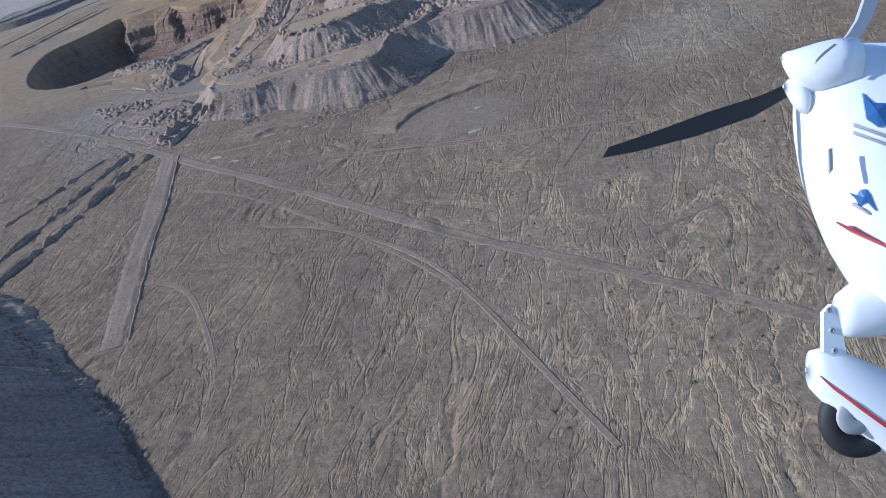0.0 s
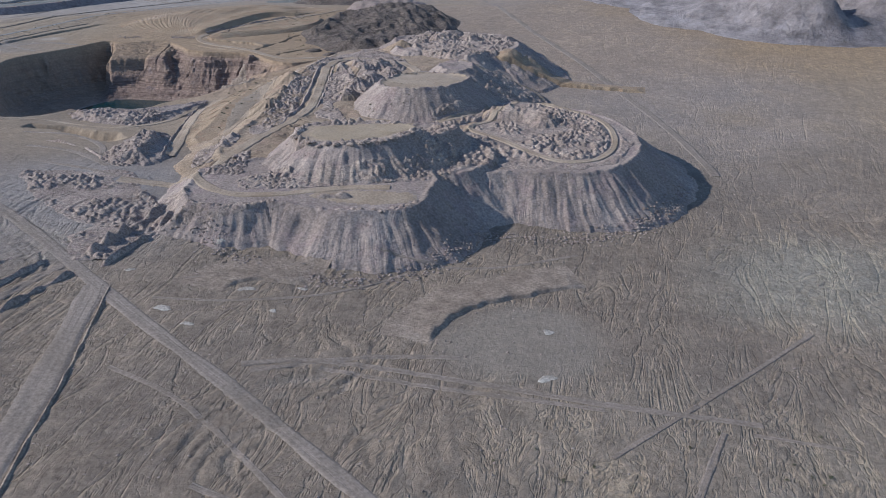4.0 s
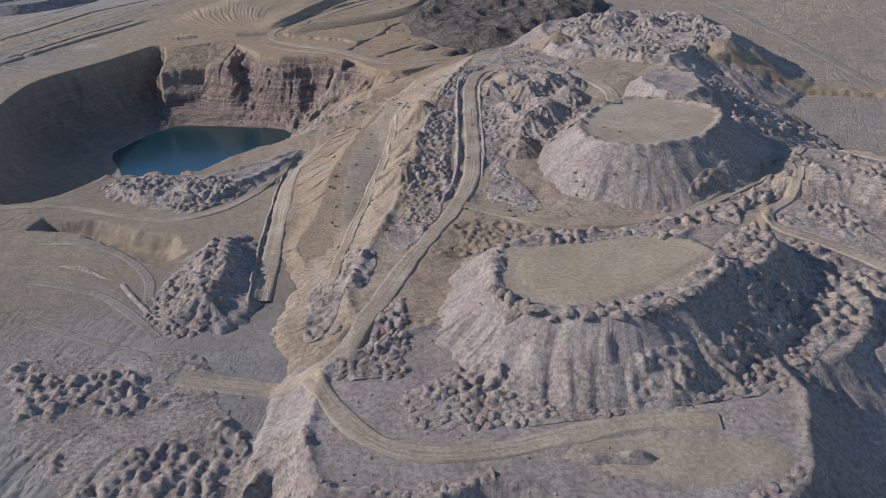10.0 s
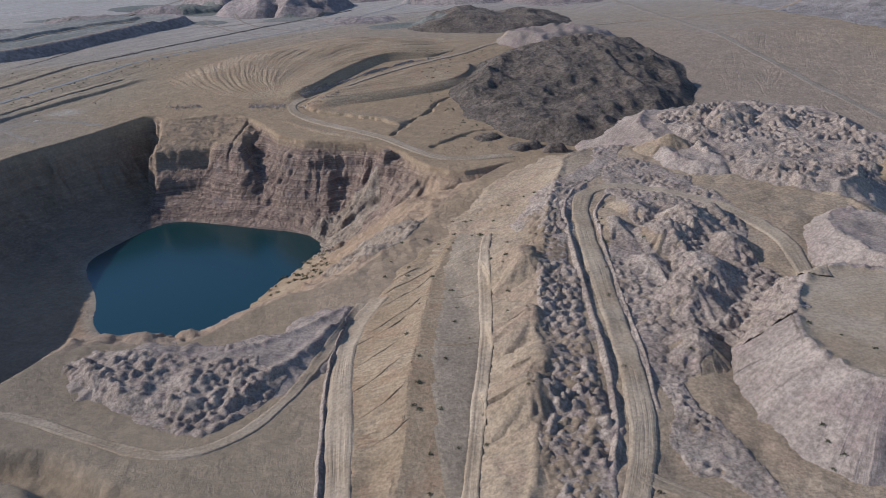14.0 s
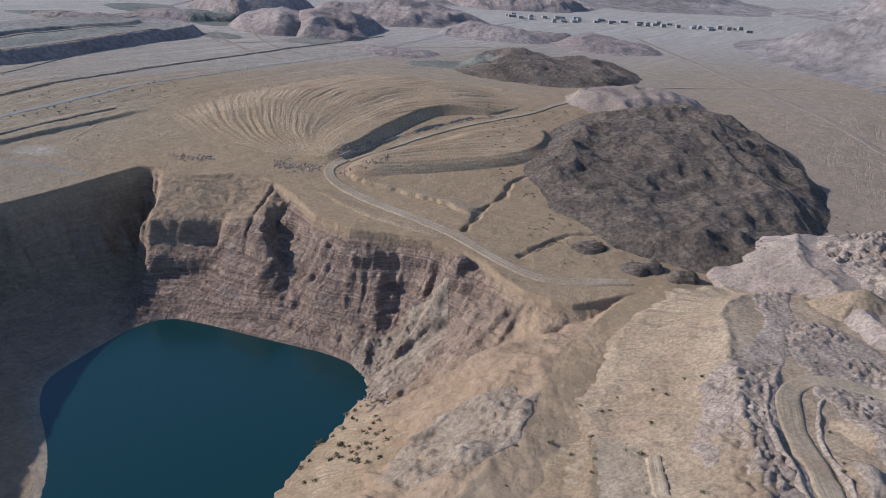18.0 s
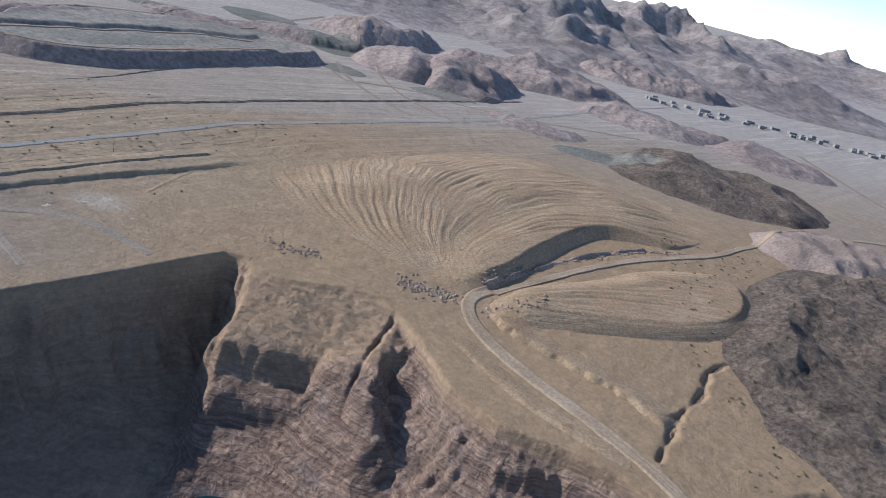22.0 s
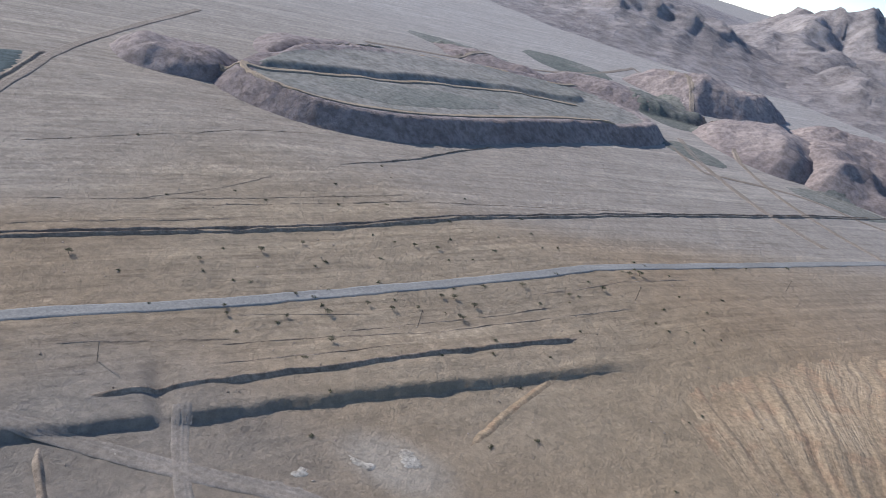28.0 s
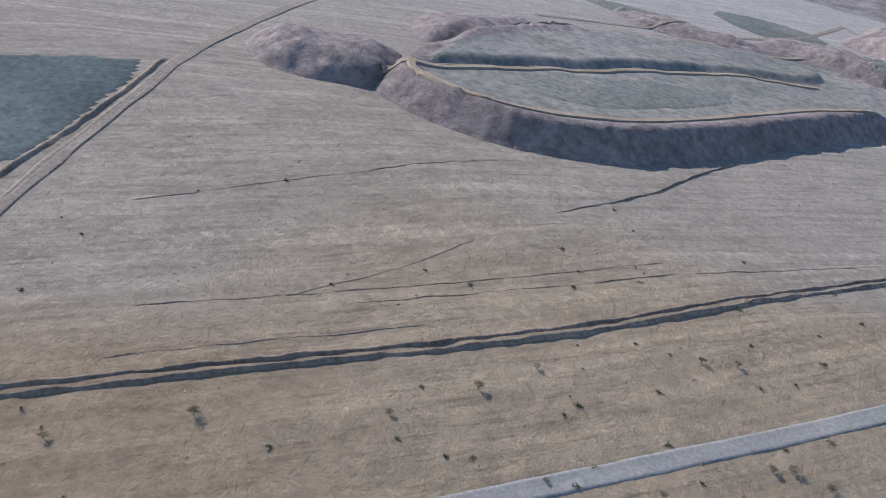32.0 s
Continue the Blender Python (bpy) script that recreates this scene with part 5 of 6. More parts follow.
draped("pond_1", [(-520, 1040), (-476, 1087), (-453, 1111), (-444, 1095), (-433, 1067), (-427, 1050), (-436, 1034), (-470, 1000), (-530, 1000)], POND, "dark grey-green settling pond with straight edges", "pond", rounds=0)
draped("wet_ground", [(-378, 1176), (-370, 1205), (-340, 1246), (-314, 1266), (-306, 1250), (-326, 1204), (-350, 1176)], SCRUBBY, "grey-green patch of scrub on a terrace", "scrub patch")
for patch in ([(-170, 1330), (-120, 1320), (-95, 1345), (-140, 1365)], [(-262, 1425), (-236, 1398), (-214, 1404), (-208, 1440), (-222, 1500), (-250, 1520), (-272, 1480)],
              [(-236, 1338), (-212, 1318), (-188, 1330), (-200, 1356), (-224, 1366)], [(-330, 1470), (-290, 1478), (-282, 1540), (-330, 1560), (-372, 1520)],
              [(-392, 1400), (-350, 1412), (-340, 1440), (-400, 1450), (-440, 1420)], [(-60, 1240), (-10, 1228), (40, 1250), (20, 1274), (-40, 1268)]):
    draped("scrub", patch, SCRUBBY, "dark patch of scrub between mounds", "scrub patch", rounds=1)
for k, (line, wide_) in enumerate([([(-222, 1372), (-214, 1336), (-196, 1296), (-176, 1262), (-150, 1236)], 5), ([(-300, 1420), (-262, 1392), (-232, 1352), (-206, 1300)], 4),
                                   ([(-190, 1380), (-176, 1330), (-160, 1290), (-120, 1250)], 3.5), ([(-420, 1330), (-372, 1390), (-330, 1440), (-300, 1520), (-280, 1640)], 5),
                                   ([(-206, 1300), (-150, 1330), (-110, 1312), (-40, 1330), (40, 1360)], 4), ([(-282, 1640), (-240, 1560), (-215, 1480), (-205, 1420)], 4)]):
    ribbon("road_%d" % (80 + k), line, wide_, PALE_TRACK, "pale track among far mounds", "road", lift=.2, seed=180 + k)
draped("silt_pan", [(-10, 548), (-6, 533), (8, 526), (22, 526), (38, 534), (52, 544), (58, 556), (40, 560), (16, 562), (-2, 562)], SILT, "flat yellowish pan of dried silt", "silt pan")
for k, (cx, cy, q) in enumerate([(-79, 515, 2.5), (-117, 482, 3), (-48, 468, 2.5), (-36, 430, 4.5), (-65, 417, 4), (-110, 515, 2.5), (-82, 448, 3), (-14, 429, 3), (76, 390, 4), (67, 361, 4.5), (-55, 405, 3), (-25, 412, 2.5)]):
    ring = [(cx + q * (1 + .35 * math.sin(3 * a + k)) * math.cos(a), cy + q * (.7 + .3 * math.cos(2 * a + 2 * k)) * math.sin(a)) for a in np.linspace(0, 2 * math.pi, 10)[:-1]]
    draped("salt_crust", ring, CRUST, "small pale crust of salt on gravel", "salt crust", lift=.1, step=.6)
draped("sand_apron", [(-4, 494), (18, 492), (36, 487), (45, 482), (36, 473), (18, 473), (0, 480), (-12, 488)], ROAD, "levelled pale sand on a dump's top", "sand")
for k, (line, wide_) in enumerate((([(-400, 1166), (-396, 1158), (-386, 1153), (-367, 1153), (-348, 1165), (-326, 1187), (-305, 1232), (-280, 1285), (-258, 1306)], 3.4),
                                  ([(-405, 1156), (-392, 1172), (-379, 1193), (-350, 1246), (-318, 1300), (-283, 1328)], 3.2), ([(-411, 1201), (-397, 1270), (-343, 1347), (-318, 1357), (-280, 1400)], 3.0))):
    ribbon("road_%d" % (18 + k), line, wide_, ROAD, "pale track along a terrace's rim", "road", lift=.5, seed=70 + k)


# ---- tipped heaps, boulders and scrub ----
def line_dist(x, y, line):
    return poly_dist(x, y, soft_line(line, 1), closed=False)[0]


TRACKS = [HAUL, [(-66, 531), (-60, 515), (-52, 502), (-42, 495), (-26, 492), (-7, 494), (13, 496), (30, 492)], [(-10, 622), (5, 603), (22, 595), (49, 592), (86, 604), (119, 626)],
          [(-84, 579), (-82, 654), (-81, 699), (-66, 737)], [(-74, 735), (-96, 684), (-125, 655), (-151, 669), (-175, 684)],
          [(119, 626), (110, 600), (82, 583), (100, 562), (112, 535), (125, 520), (148, 522), (165, 545), (172, 580), (160, 615)]]


def lump(seed, sides=12):
    """A truckload of tipped rock: a low uneven dome."""
    r = random.Random(seed)
    rings = [(1.05, -.35), (.92, .12), (.72, .5), (.45, .8), (.2, .96)]
    co, faces = [], []
    bulge = [r.uniform(.8, 1.15) for _ in range(sides)]
    for rad, z in rings:
        for k in range(sides):
            a = 2 * math.pi * k / sides + r.uniform(-.08, .08)
            q = rad * bulge[k] * r.uniform(.82, 1.18)
            co.append((q * math.cos(a), q * math.sin(a), z * r.uniform(.78, 1.2) if z > 0 else z))
    co.append((r.uniform(-.1, .1), r.uniform(-.1, .1), 1.0))
    for j in range(4):
        for k in range(sides):
            a, b = j * sides + k, j * sides + (k + 1) % sides
            faces += [(a, b, b + sides), (a, b + sides, a + sides)]
    faces += [(4 * sides + k, 4 * sides + (k + 1) % sides, 5 * sides) for k in range(sides)]
    return np.array(co), np.array(faces)


def stone(seed):
    """A broken boulder: a squashed, chipped octahedron cut once."""
    r = random.Random(seed)
    bm = bmesh.new()
    bmesh.ops.create_icosphere(bm, subdivisions=1, radius=1.0)
    for v in bm.verts:
        v.co = Vector((v.co.x * r.uniform(.7, 1.1), v.co.y * r.uniform(.7, 1.1), v.co.z * r.uniform(.5, .9)))
    co = np.array([v.co[:] for v in bm.verts])
    faces = np.array([[v.index for v in f.verts] for f in bm.faces])
    bm.free()
    return co, faces


LUMPS, STONES = [lump(k) for k in range(10)], [stone(40 + k) for k in range(8)]


def tri_mesh(name, co, faces, smooth_shade=False):
    me = bpy.data.meshes.new(name)
    me.vertices.add(len(co))
    me.vertices.foreach_set("co", np.ascontiguousarray(co, np.float32).ravel())
    me.loops.add(len(faces) * 3)
    me.loops.foreach_set("vertex_index", np.ascontiguousarray(faces, np.int32).ravel())
    me.polygons.add(len(faces))
    me.polygons.foreach_set("loop_start", np.arange(len(faces), dtype=np.int32) * 3)
    me.polygons.foreach_set("use_smooth", np.full(len(faces), smooth_shade))
    me.update(calc_edges=True)
    return me


def spots(poly, gap, seed, clear=4.2, chance=.93):
    """Places on a jittered grid inside a polygon, clear of the tracks."""
    r = np.random.RandomState(seed)
    x0, x1, y0, y1 = min(p[0] for p in poly), max(p[0] for p in poly), min(p[1] for p in poly), max(p[1] for p in poly)
    X, Y = np.meshgrid(np.arange(x0, x1, gap), np.arange(y0, y1, gap))
    X, Y = X + r.uniform(-.35, .35, X.shape) * gap, Y + r.uniform(-.35, .35, X.shape) * gap
    ok = (poly_dist(X, Y, poly)[0] < 0) & (r.uniform(size=X.shape) < chance)
    for t in TRACKS:
        ok &= line_dist(X, Y, t) > clear
    return X[ok], Y[ok], r


def scatter(name, shapes, x, y, size, height, r, mat, label, category, sunk=.1, smooth_shade=False):
    z = surface(x, y)
    cos, fs, n = [], [], 0
    for k in range(len(x)):
        co, f = shapes[r.randint(len(shapes))]
        a, s = r.uniform(0, 6.28), size * r.uniform(.65, 1.3)
        c, d = math.cos(a), math.sin(a)
        P = np.stack([(co[:, 0] * c - co[:, 1] * d) * s * r.uniform(.85, 1.3), (co[:, 0] * d + co[:, 1] * c) * s, co[:, 2] * height * r.uniform(.6, 1.3)], 1)
        cos.append(P + (x[k], y[k], z[k] - sunk * height))
        fs.append(f + n)
        n += len(co)
    me = tri_mesh(name, np.concatenate(cos), np.concatenate(fs), smooth_shade)
    me.materials.append(mat)
    return tagged(new(name, me), label, category, kind="stuff")


FIELDS = [
    ([(50, 552), (50, 520), (60, 510), (80, 518), (112, 512), (140, 510), (160, 520), (175, 548), (170, 600), (140, 635), (118, 640), (100, 600), (70, 560)], 3.5, 2.0, 1.25),
    ([(-159, 564), (-123, 552), (-100, 556), (-86, 526), (-80, 500), (-90, 482), (-128, 502)], 2.9, 2.0, 1.1),
    ([(-44, 595), (-34, 589), (-18, 616), (-8, 660), (2, 730), (11, 768), (6, 784), (-11, 735), (-25, 660)], 2.6, 1.8, 1.15),
    ([(-2, 640), (30, 664), (34, 700), (24, 760), (10, 716)], 2.1, 1.9, .62),
    ([(34, 700), (60, 720), (78, 745), (66, 825), (40, 822), (28, 770)], 2.4, 2.1, .8),
    ([(85, 790), (121, 758), (165, 785), (183, 830), (178, 880), (140, 905), (90, 895)], 4.2, 2.4, 1.4),
    ([(100, 645), (160, 640), (175, 700), (150, 760), (128, 735), (118, 665)], 4.2, 2.2, 1.1),
    ([(-172, 716), (-129, 709), (-97, 698), (-99, 672), (-117, 662), (-160, 690)], 3.1, 1.8, 1.0),
    ([(-120, 470), (-92, 500), (-70, 520), (-60, 500), (-80, 470), (-100, 452)], 3.2, 1.8, 1.0),
    ([(-60, 575), (-56, 600), (-44, 590), (-50, 565)], 3.6, 2.0, 1.2),
    ([(60, 565), (105, 605), (100, 625), (50, 590), (20, 585), (30, 578)], 4.2, 2.2, 1.5),
]


def pick(i, j, seed):
    """A fixed chance number, 0 to 1, for each cell of a grid."""
    return vnoise(i + 0.0, j + 0.0, seed)


def hummocks(x, y, gap, seed):
    """Heaps tipped side by side: height 0 to about 1."""
    i0, j0 = np.floor(x / gap), np.floor(y / gap)
    top = np.zeros(x.shape)
    for di in (-1, 0, 1):
        for dj in (-1, 0, 1):
            i, j = i0 + di, j0 + dj
            cx, cy = (i + pick(i, j, seed)) * gap, (j + pick(i, j, seed + 1)) * gap
            rad = gap * (.32 + .5 * pick(i, j, seed + 2))
            q = np.hypot(x - cx, y - cy) / rad
            top = np.maximum(top, (.55 + .6 * pick(i, j, seed + 3)) * np.clip(1 - q ** 1.3, 0, 1))
    return top


def heap_field(poly, gap, height, seed, label, step=.6, clear=3.2, name="rubble_heaps", mat=None, patchy=False):
    poly = soft(poly, 1)
    xs, ys = np.arange(min(p[0] for p in poly), max(p[0] for p in poly), step), np.arange(min(p[1] for p in poly), max(p[1] for p in poly), step)
    X, Y = np.meshgrid(xs, ys)
    d = poly_dist(X, Y, poly)[0] + 5.0 * fbm(X, Y, 12, 3, seed + 7)
    fade = smooth(0, -3, d)
    for t in TRACKS:
        if min(p[0] for p in t) < xs[-1] and max(p[0] for p in t) > xs[0]:
            fade = fade * smooth(clear - .8, clear + 1.6, line_dist(X, Y, t))
    wx, wy = X + .9 * fbm(X, Y, 5, 2, seed + 8), Y + .9 * fbm(X, Y, 5, 2, seed + 9)
    some = .2 + .8 * smooth(.25, .55, vnoise(X / 11, Y / 11, seed + 5))
    if patchy:
        some = smooth(.4, .6, .5 * vnoise(X / 9, Y / 9, seed + 5) + .5 * vnoise(X / 20, Y / 20, seed + 4))
    Z = surface(X, Y) + fade * some * height * (hummocks(wx, wy, gap, seed) + .4 * fbm(X, Y, 1.9, 2, seed + 6)) + np.where(fade > .05, .12, -.5)
    nx = len(xs)
    i = (np.arange(len(ys) - 1)[:, None] * nx + np.arange(nx - 1)).ravel()
    quads = np.stack([i, i + 1, i + nx + 1, i + nx], 1)
    quads = quads[(fade > .02).ravel()[quads].any(1)]
    used, inv = np.unique(quads, return_inverse=True)
    me = quad_mesh(name, np.stack([X, Y, Z], -1).reshape(-1, 3)[used], inv.reshape(-1, 4))
    me.materials.append(mat or RUBBLE)
    return tagged(new(name, me), label, "rubble", kind="stuff")


for k, (poly, gap, size, height) in enumerate(FIELDS):
    heap_field(poly, gap, height * 1.6, 200 + 11 * k, "field of tipped heaps of grey-brown rubble", patchy=k in (1, 8))
heap_field([(-103, 878), (-90, 888), (-72, 896), (-58, 889), (-64, 872), (-79, 848), (-92, 850)], 1.6, .8, 390, "fan of grey scree below the pit wall", name="scree", mat=EARTH)
heap_field([(-96, 788), (-76, 812), (-48, 818), (-40, 800), (-60, 774), (-84, 772)], 3.5, 1.3, 395, "crumbled dark rubble on the pit's slope", mat=EARTH)
heap_field([(10, 585), (48, 580), (66, 590), (50, 575), (20, 572)], 3.0, 1.4, 397, "row of tipped heaps beside a track")

heap_field([(-1, 601), (52, 581), (46, 568), (3, 575), (-12, 566)], 2.9, 1.5, 411, "tipped heaps behind a silt pan")
heap_field([(48, 750), (67, 707), (56, 668), (40, 660), (20, 671), (30, 720)], 2.3, 1.5, 412, "crumbled rubble at a pale dump's edge")
heap_field([(-19, 545), (-14, 528), (-6, 527), (-9, 545), (-8, 562), (-14, 566)], 2.7, 2.4, 421, "dark heaps tipped beside a silt pan")
heap_field([(-10, 530), (4, 519), (24, 516), (44, 528), (56, 536), (50, 543), (36, 534), (20, 526), (4, 527)], 2.9, 2.2, 422, "heaps of grey rock along a dump's rim")
heap_field([(-8, 566), (0, 573), (40, 568), (50, 558), (40, 557), (0, 562)], 2.7, 2.2, 423, "heaps of grey rock behind a silt pan")
heap_field([(46, 542), (58, 536), (72, 544), (78, 556), (72, 566), (58, 560)], 3.2, 2.2, 424, "tipped heaps on a low dump")
heap_field([(-36, 600), (-20, 606), (-12, 650), (-2, 720), (6, 775), (-8, 770), (-22, 700), (-36, 640)], 2.0, 1.1, 425, "coarse rubble on a sandy slope", mat=PALE_SPOIL)
heap_field([(2, 642), (-4, 624), (8, 612), (15, 607), (17, 622), (12, 650), (8, 666)], 2.3, 1.3, 426, "coarse rubble between a road and a dump")
heap_field([(-26, 600), (-10, 610), (4, 600), (22, 590), (30, 579), (10, 581), (-12, 577), (-30, 586)], 2.4, 1.0, 427, "crumbled pale rubble on a dump's shoulder", mat=PALE_SPOIL)
heap_field([(-72, 562), (-62, 590), (-54, 580), (-56, 562), (-66, 545)], 2.6, 1.3, 413, "tipped heaps between two tracks")
heap_field([(-20, 753), (2, 793), (30, 813), (47, 845), (66, 868), (60, 838), (34, 800), (8, 756)], 2.4, 1.0, 415, "coarse rubble on a sandy slope")

# the nearest truckloads stand one by one
LUMP_MESHES = []
for co, f in LUMPS:
    me = tri_mesh("tipped_mound", co, f, True)
    me.materials.append(RUBBLE)
    LUMP_MESHES.append(me)


def heap(x, y, r, size, height, label):
    ob = new("tipped_mound", LUMP_MESHES[r.randint(len(LUMP_MESHES))])
    z = float(surface(np.array([x]), np.array([y]))[0])
    ob.location, ob.rotation_euler = (x, y, z - .1 * height), (0, 0, r.uniform(0, 6.28))
    ob.scale = (size * r.uniform(.8, 1.3), size * r.uniform(.7, 1.1), height * r.uniform(.7, 1.3))
    tagged(ob, label, "spoil heap", "truckloads of tipped rock")


for poly, gap, size, height, seed, label in [
    ([(-44, 512), (-26, 524), (-4, 508), (30, 514), (60, 527), (66, 512), (55, 500), (29, 498), (8, 500), (-19, 499), (-39, 502)], 3.0, 2.2, .95, 301, "tipped heap of grey-brown rock on a dump"),
    ([(-60, 551), (-38, 565), (-40, 523), (-58, 524)], 3.0, 2.2, .9, 302, "rounded heap of tipped earth beside a track"),
    ([(-118, 591), (-119, 575), (-106, 560), (-94, 569), (-92, 618), (-100, 637)], 3.0, 2.2, 1.0, 303, "dark heap of tipped rock on a ridge"),
    ([(-70, 492), (-42, 484), (-24, 488), (-26, 482), (-42, 476), (-72, 484)], 3.0, 2.1, .8, 304, "heap of grey rock at a dump's edge")]:
    heap_field(poly, 2.9, 1.6, seed + 130, "field of tipped heaps of grey-brown rubble")
    hx, hy, r = spots(poly, gap * .95, seed)
    tilt = np.hypot(surface(hx + 1, hy) - surface(hx - 1, hy), surface(hx, hy + 1) - surface(hx, hy - 1)) / 2
    hx, hy = hx[tilt < .5], hy[tilt < .5]
    for x, y in zip(hx, hy):
        heap(x, y, r, size * .8, height * .85, label)
for ring, seed in ((soft([(-16, 543), (-9, 527), (7, 520), (21, 518), (46, 531), (54, 537), (46, 560), (-3, 573)], 1), 311),
                   (soft([(0, 474), (19, 470), (37, 473), (46, 483), (53, 505)], 1)[:-4], 312)):
    r = np.random.RandomState(seed)
    for (ax, ay), (bx, by) in zip(ring, ring[1:]):
        n = max(1, int(math.hypot(bx - ax, by - ay) / 3.4))
        for k in range(n):
            heap(ax + (bx - ax) * k / n + r.uniform(-1.3, 1.3), ay + (by - ay) * k / n + r.uniform(-1.3, 1.3), r, r.uniform(1.6, 2.5), r.uniform(.5, .95), "small heap of rock along a dump's rim")

# scree at the foot of the dumps
for k, (line, width, count) in enumerate([([(-50, 462), (-20, 440), (7, 432), (39, 440), (71, 474)], 8, 420), ([(71, 474), (104, 468), (135, 469), (166, 488), (194, 516)], 9, 420),
                                          ([(-152, 300), (-125, 252), (-108, 236), (-90, 211), (-83, 180)], 7, 260), ([(-100, 470), (-70, 490), (-50, 470)], 12, 160),
                                          ([(-106, 1006), (-84, 1030), (-56, 1055), (-24, 1078), (4, 1086)], 2.6, 240), ([(-100, 868), (-92, 850), (-86, 840)], 8, 120), ([(-136, 996), (-126, 994), (-116, 992)], 7, 130), ([(-104, 988), (-92, 992), (-80, 1000)], 5, 60), ([(-190, 1004), (-178, 1000), (-170, 1004)], 5, 50)]):
    r = np.random.RandomState(400 + k)
    p = stations(line, .5)
    pick = p[r.randint(len(p), size=count)] + r.normal(0, width / 2.6, (count, 2))
    scatter("scree", STONES, pick[:, 0], pick[:, 1], .75, .75, r, RUBBLE, "loose grey boulders at the foot of a slope", "boulders", sunk=0)
r = np.random.RandomState(450)
loose = np.stack([r.uniform(-160, 230, 1500), r.uniform(160, 560, 1500)], 1)
scatter("stones", STONES, loose[:, 0], loose[:, 1], .45, .5, r, RUBBLE, "scattered stones on the desert floor", "stones", sunk=0)
r = np.random.RandomState(451)
loose = np.stack([r.uniform(-420, -120, 260), r.uniform(960, 1160, 260)], 1)
scatter("stones", STONES, loose[:, 0], loose[:, 1], .28, .3, r, RUBBLE, "scattered stones on the plain", "stones", sunk=0)


# low scrub
def tuft(seed, leaves=60):
    r = np.random.RandomState(seed)
    cen = r.normal(0, .38, (leaves, 3)) * (1, 1, .55)
    cen[:, 2] = np.abs(cen[:, 2]) + .1
    co, f = [], []
    for k, c in enumerate(cen):
        d = r.normal(size=(3, 3)) * .16
        co += [c + d[0], c + d[1], c + d[2]]
        f.append((3 * k, 3 * k + 1, 3 * k + 2))
    return np.array(co), np.array(f)


TUFTS = [tuft(k) for k in range(5)]
for k, (x0, x1, y0, y1, n, size) in enumerate([(-330, -190, 1015, 1130, 60, .65), (-400, -250, 1000, 1100, 25, .6), (-20, 150, 890, 1100, 500, .75), (30, 180, 150, 330, 90, .8),
                                               (-116, -86, 800, 848, 60, 1.2), (-70, 60, 600, 800, 120, .9)]):
    r = np.random.RandomState(500 + k)
    scatter("scrub", TUFTS, r.uniform(x0, x1, n), r.uniform(y0, y1, n), size, size, r, SHRUB, "sparse dry desert scrub", "scrub", sunk=0)


# ---- acacias ----
def part(name, me, mat, parent, label=""):
    ob = new(name, me)
    me.materials.append(mat)
    ob.parent = parent
    return tagged(ob, label)


def tube(points, radii, sides=6):
    co, f = [], []
    for (p, rad) in zip(points, radii):
        for k in range(sides):
            a = 2 * math.pi * k / sides
            co.append((p[0] + rad * math.cos(a), p[1] + rad * math.sin(a), p[2]))
    for j in range(len(points) - 1):
        for k in range(sides):
            a, b = j * sides + k, j * sides + (k + 1) % sides
            f += [(a, b, b + sides), (a, b + sides, a + sides)]
    return np.array(co), np.array(f)


def acacia(seed):
    r = np.random.RandomState(seed)
    tree = tagged(new("acacia_tree"), "wide low acacia with sparse grey-green leaves", "tree", "acacias on the plain")
    co, f = tube([(0, 0, -.2), (.08, .05, .7), (.2, .1, 1.3)], [.2, .15, .11])
    part("trunk", tri_mesh("trunk", co, f, True), BARK, tree)
    limbs = []
    for k in range(5):
        a, q = 2 * math.pi * k / 5 + r.uniform(-.4, .4), r.uniform(.9, 1.7)
        tip = (.2 + q * math.cos(a), .1 + q * math.sin(a), r.uniform(1.9, 2.6))
        co, f = tube([(.2, .1, 1.1), (.2 + .5 * q * math.cos(a), .1 + .5 * q * math.sin(a), 1.7), tip], [.1, .07, .03], 5)
        part("limb", tri_mesh("limb", co, f, True), BARK, tree)
        limbs.append(tip)
    cos, fs, n = [], [], 0
    for tip in limbs + [(0.2, .1, 2.5)]:
        for k in range(90):
            c = np.array(tip) + r.normal(0, 1, 3) * (.55, .55, .22)
            d = r.normal(size=(3, 3)) * .13
            cos += [c + d[0], c + d[1], c + d[2]]
            fs.append((n, n + 1, n + 2))
            n += 3
    part("crown", tri_mesh("crown", np.array(cos), np.array(fs)), SHRUB, tree, "flat crown of small leaves")
    return tree


TREES = [acacia(k) for k in range(3)]
places = [(-284, 1048), (-290, 1038), (-270, 1064), (-273, 1055), (-261, 1066), (-246, 1079), (-253, 1085), (-297, 1031), (-308, 1023), (-223, 1119), (-267, 1066), (-226, 1116),
          (-172, 1183), (-284, 1029), (-310, 1025), (-362, 1004), (-349, 1019), (-317, 1051), (-311, 1062), (-286, 1083), (-280, 1086), (-326, 1037), (-240, 1090), (-232, 1100),
          (-214, 1128), (-200, 1150), (-188, 1165), (-262, 1058), (-278, 1050), (-300, 1040)]
rr = random.Random(9)
for k, (x, y) in enumerate(places):
    z = float(surface(np.array([x * 1.0]), np.array([y * 1.0]))[0])
    m = pose(x, y, z, 0, 0, rr.uniform(0, 360)) @ Matrix.Diagonal((*(rr.uniform(.26, .52),) * 3, 1))
    if k < 3:
        TREES[k].matrix_basis = m
    else:
        t = copy_thing(TREES[k % 3], m)
        t.scale = m.to_scale()


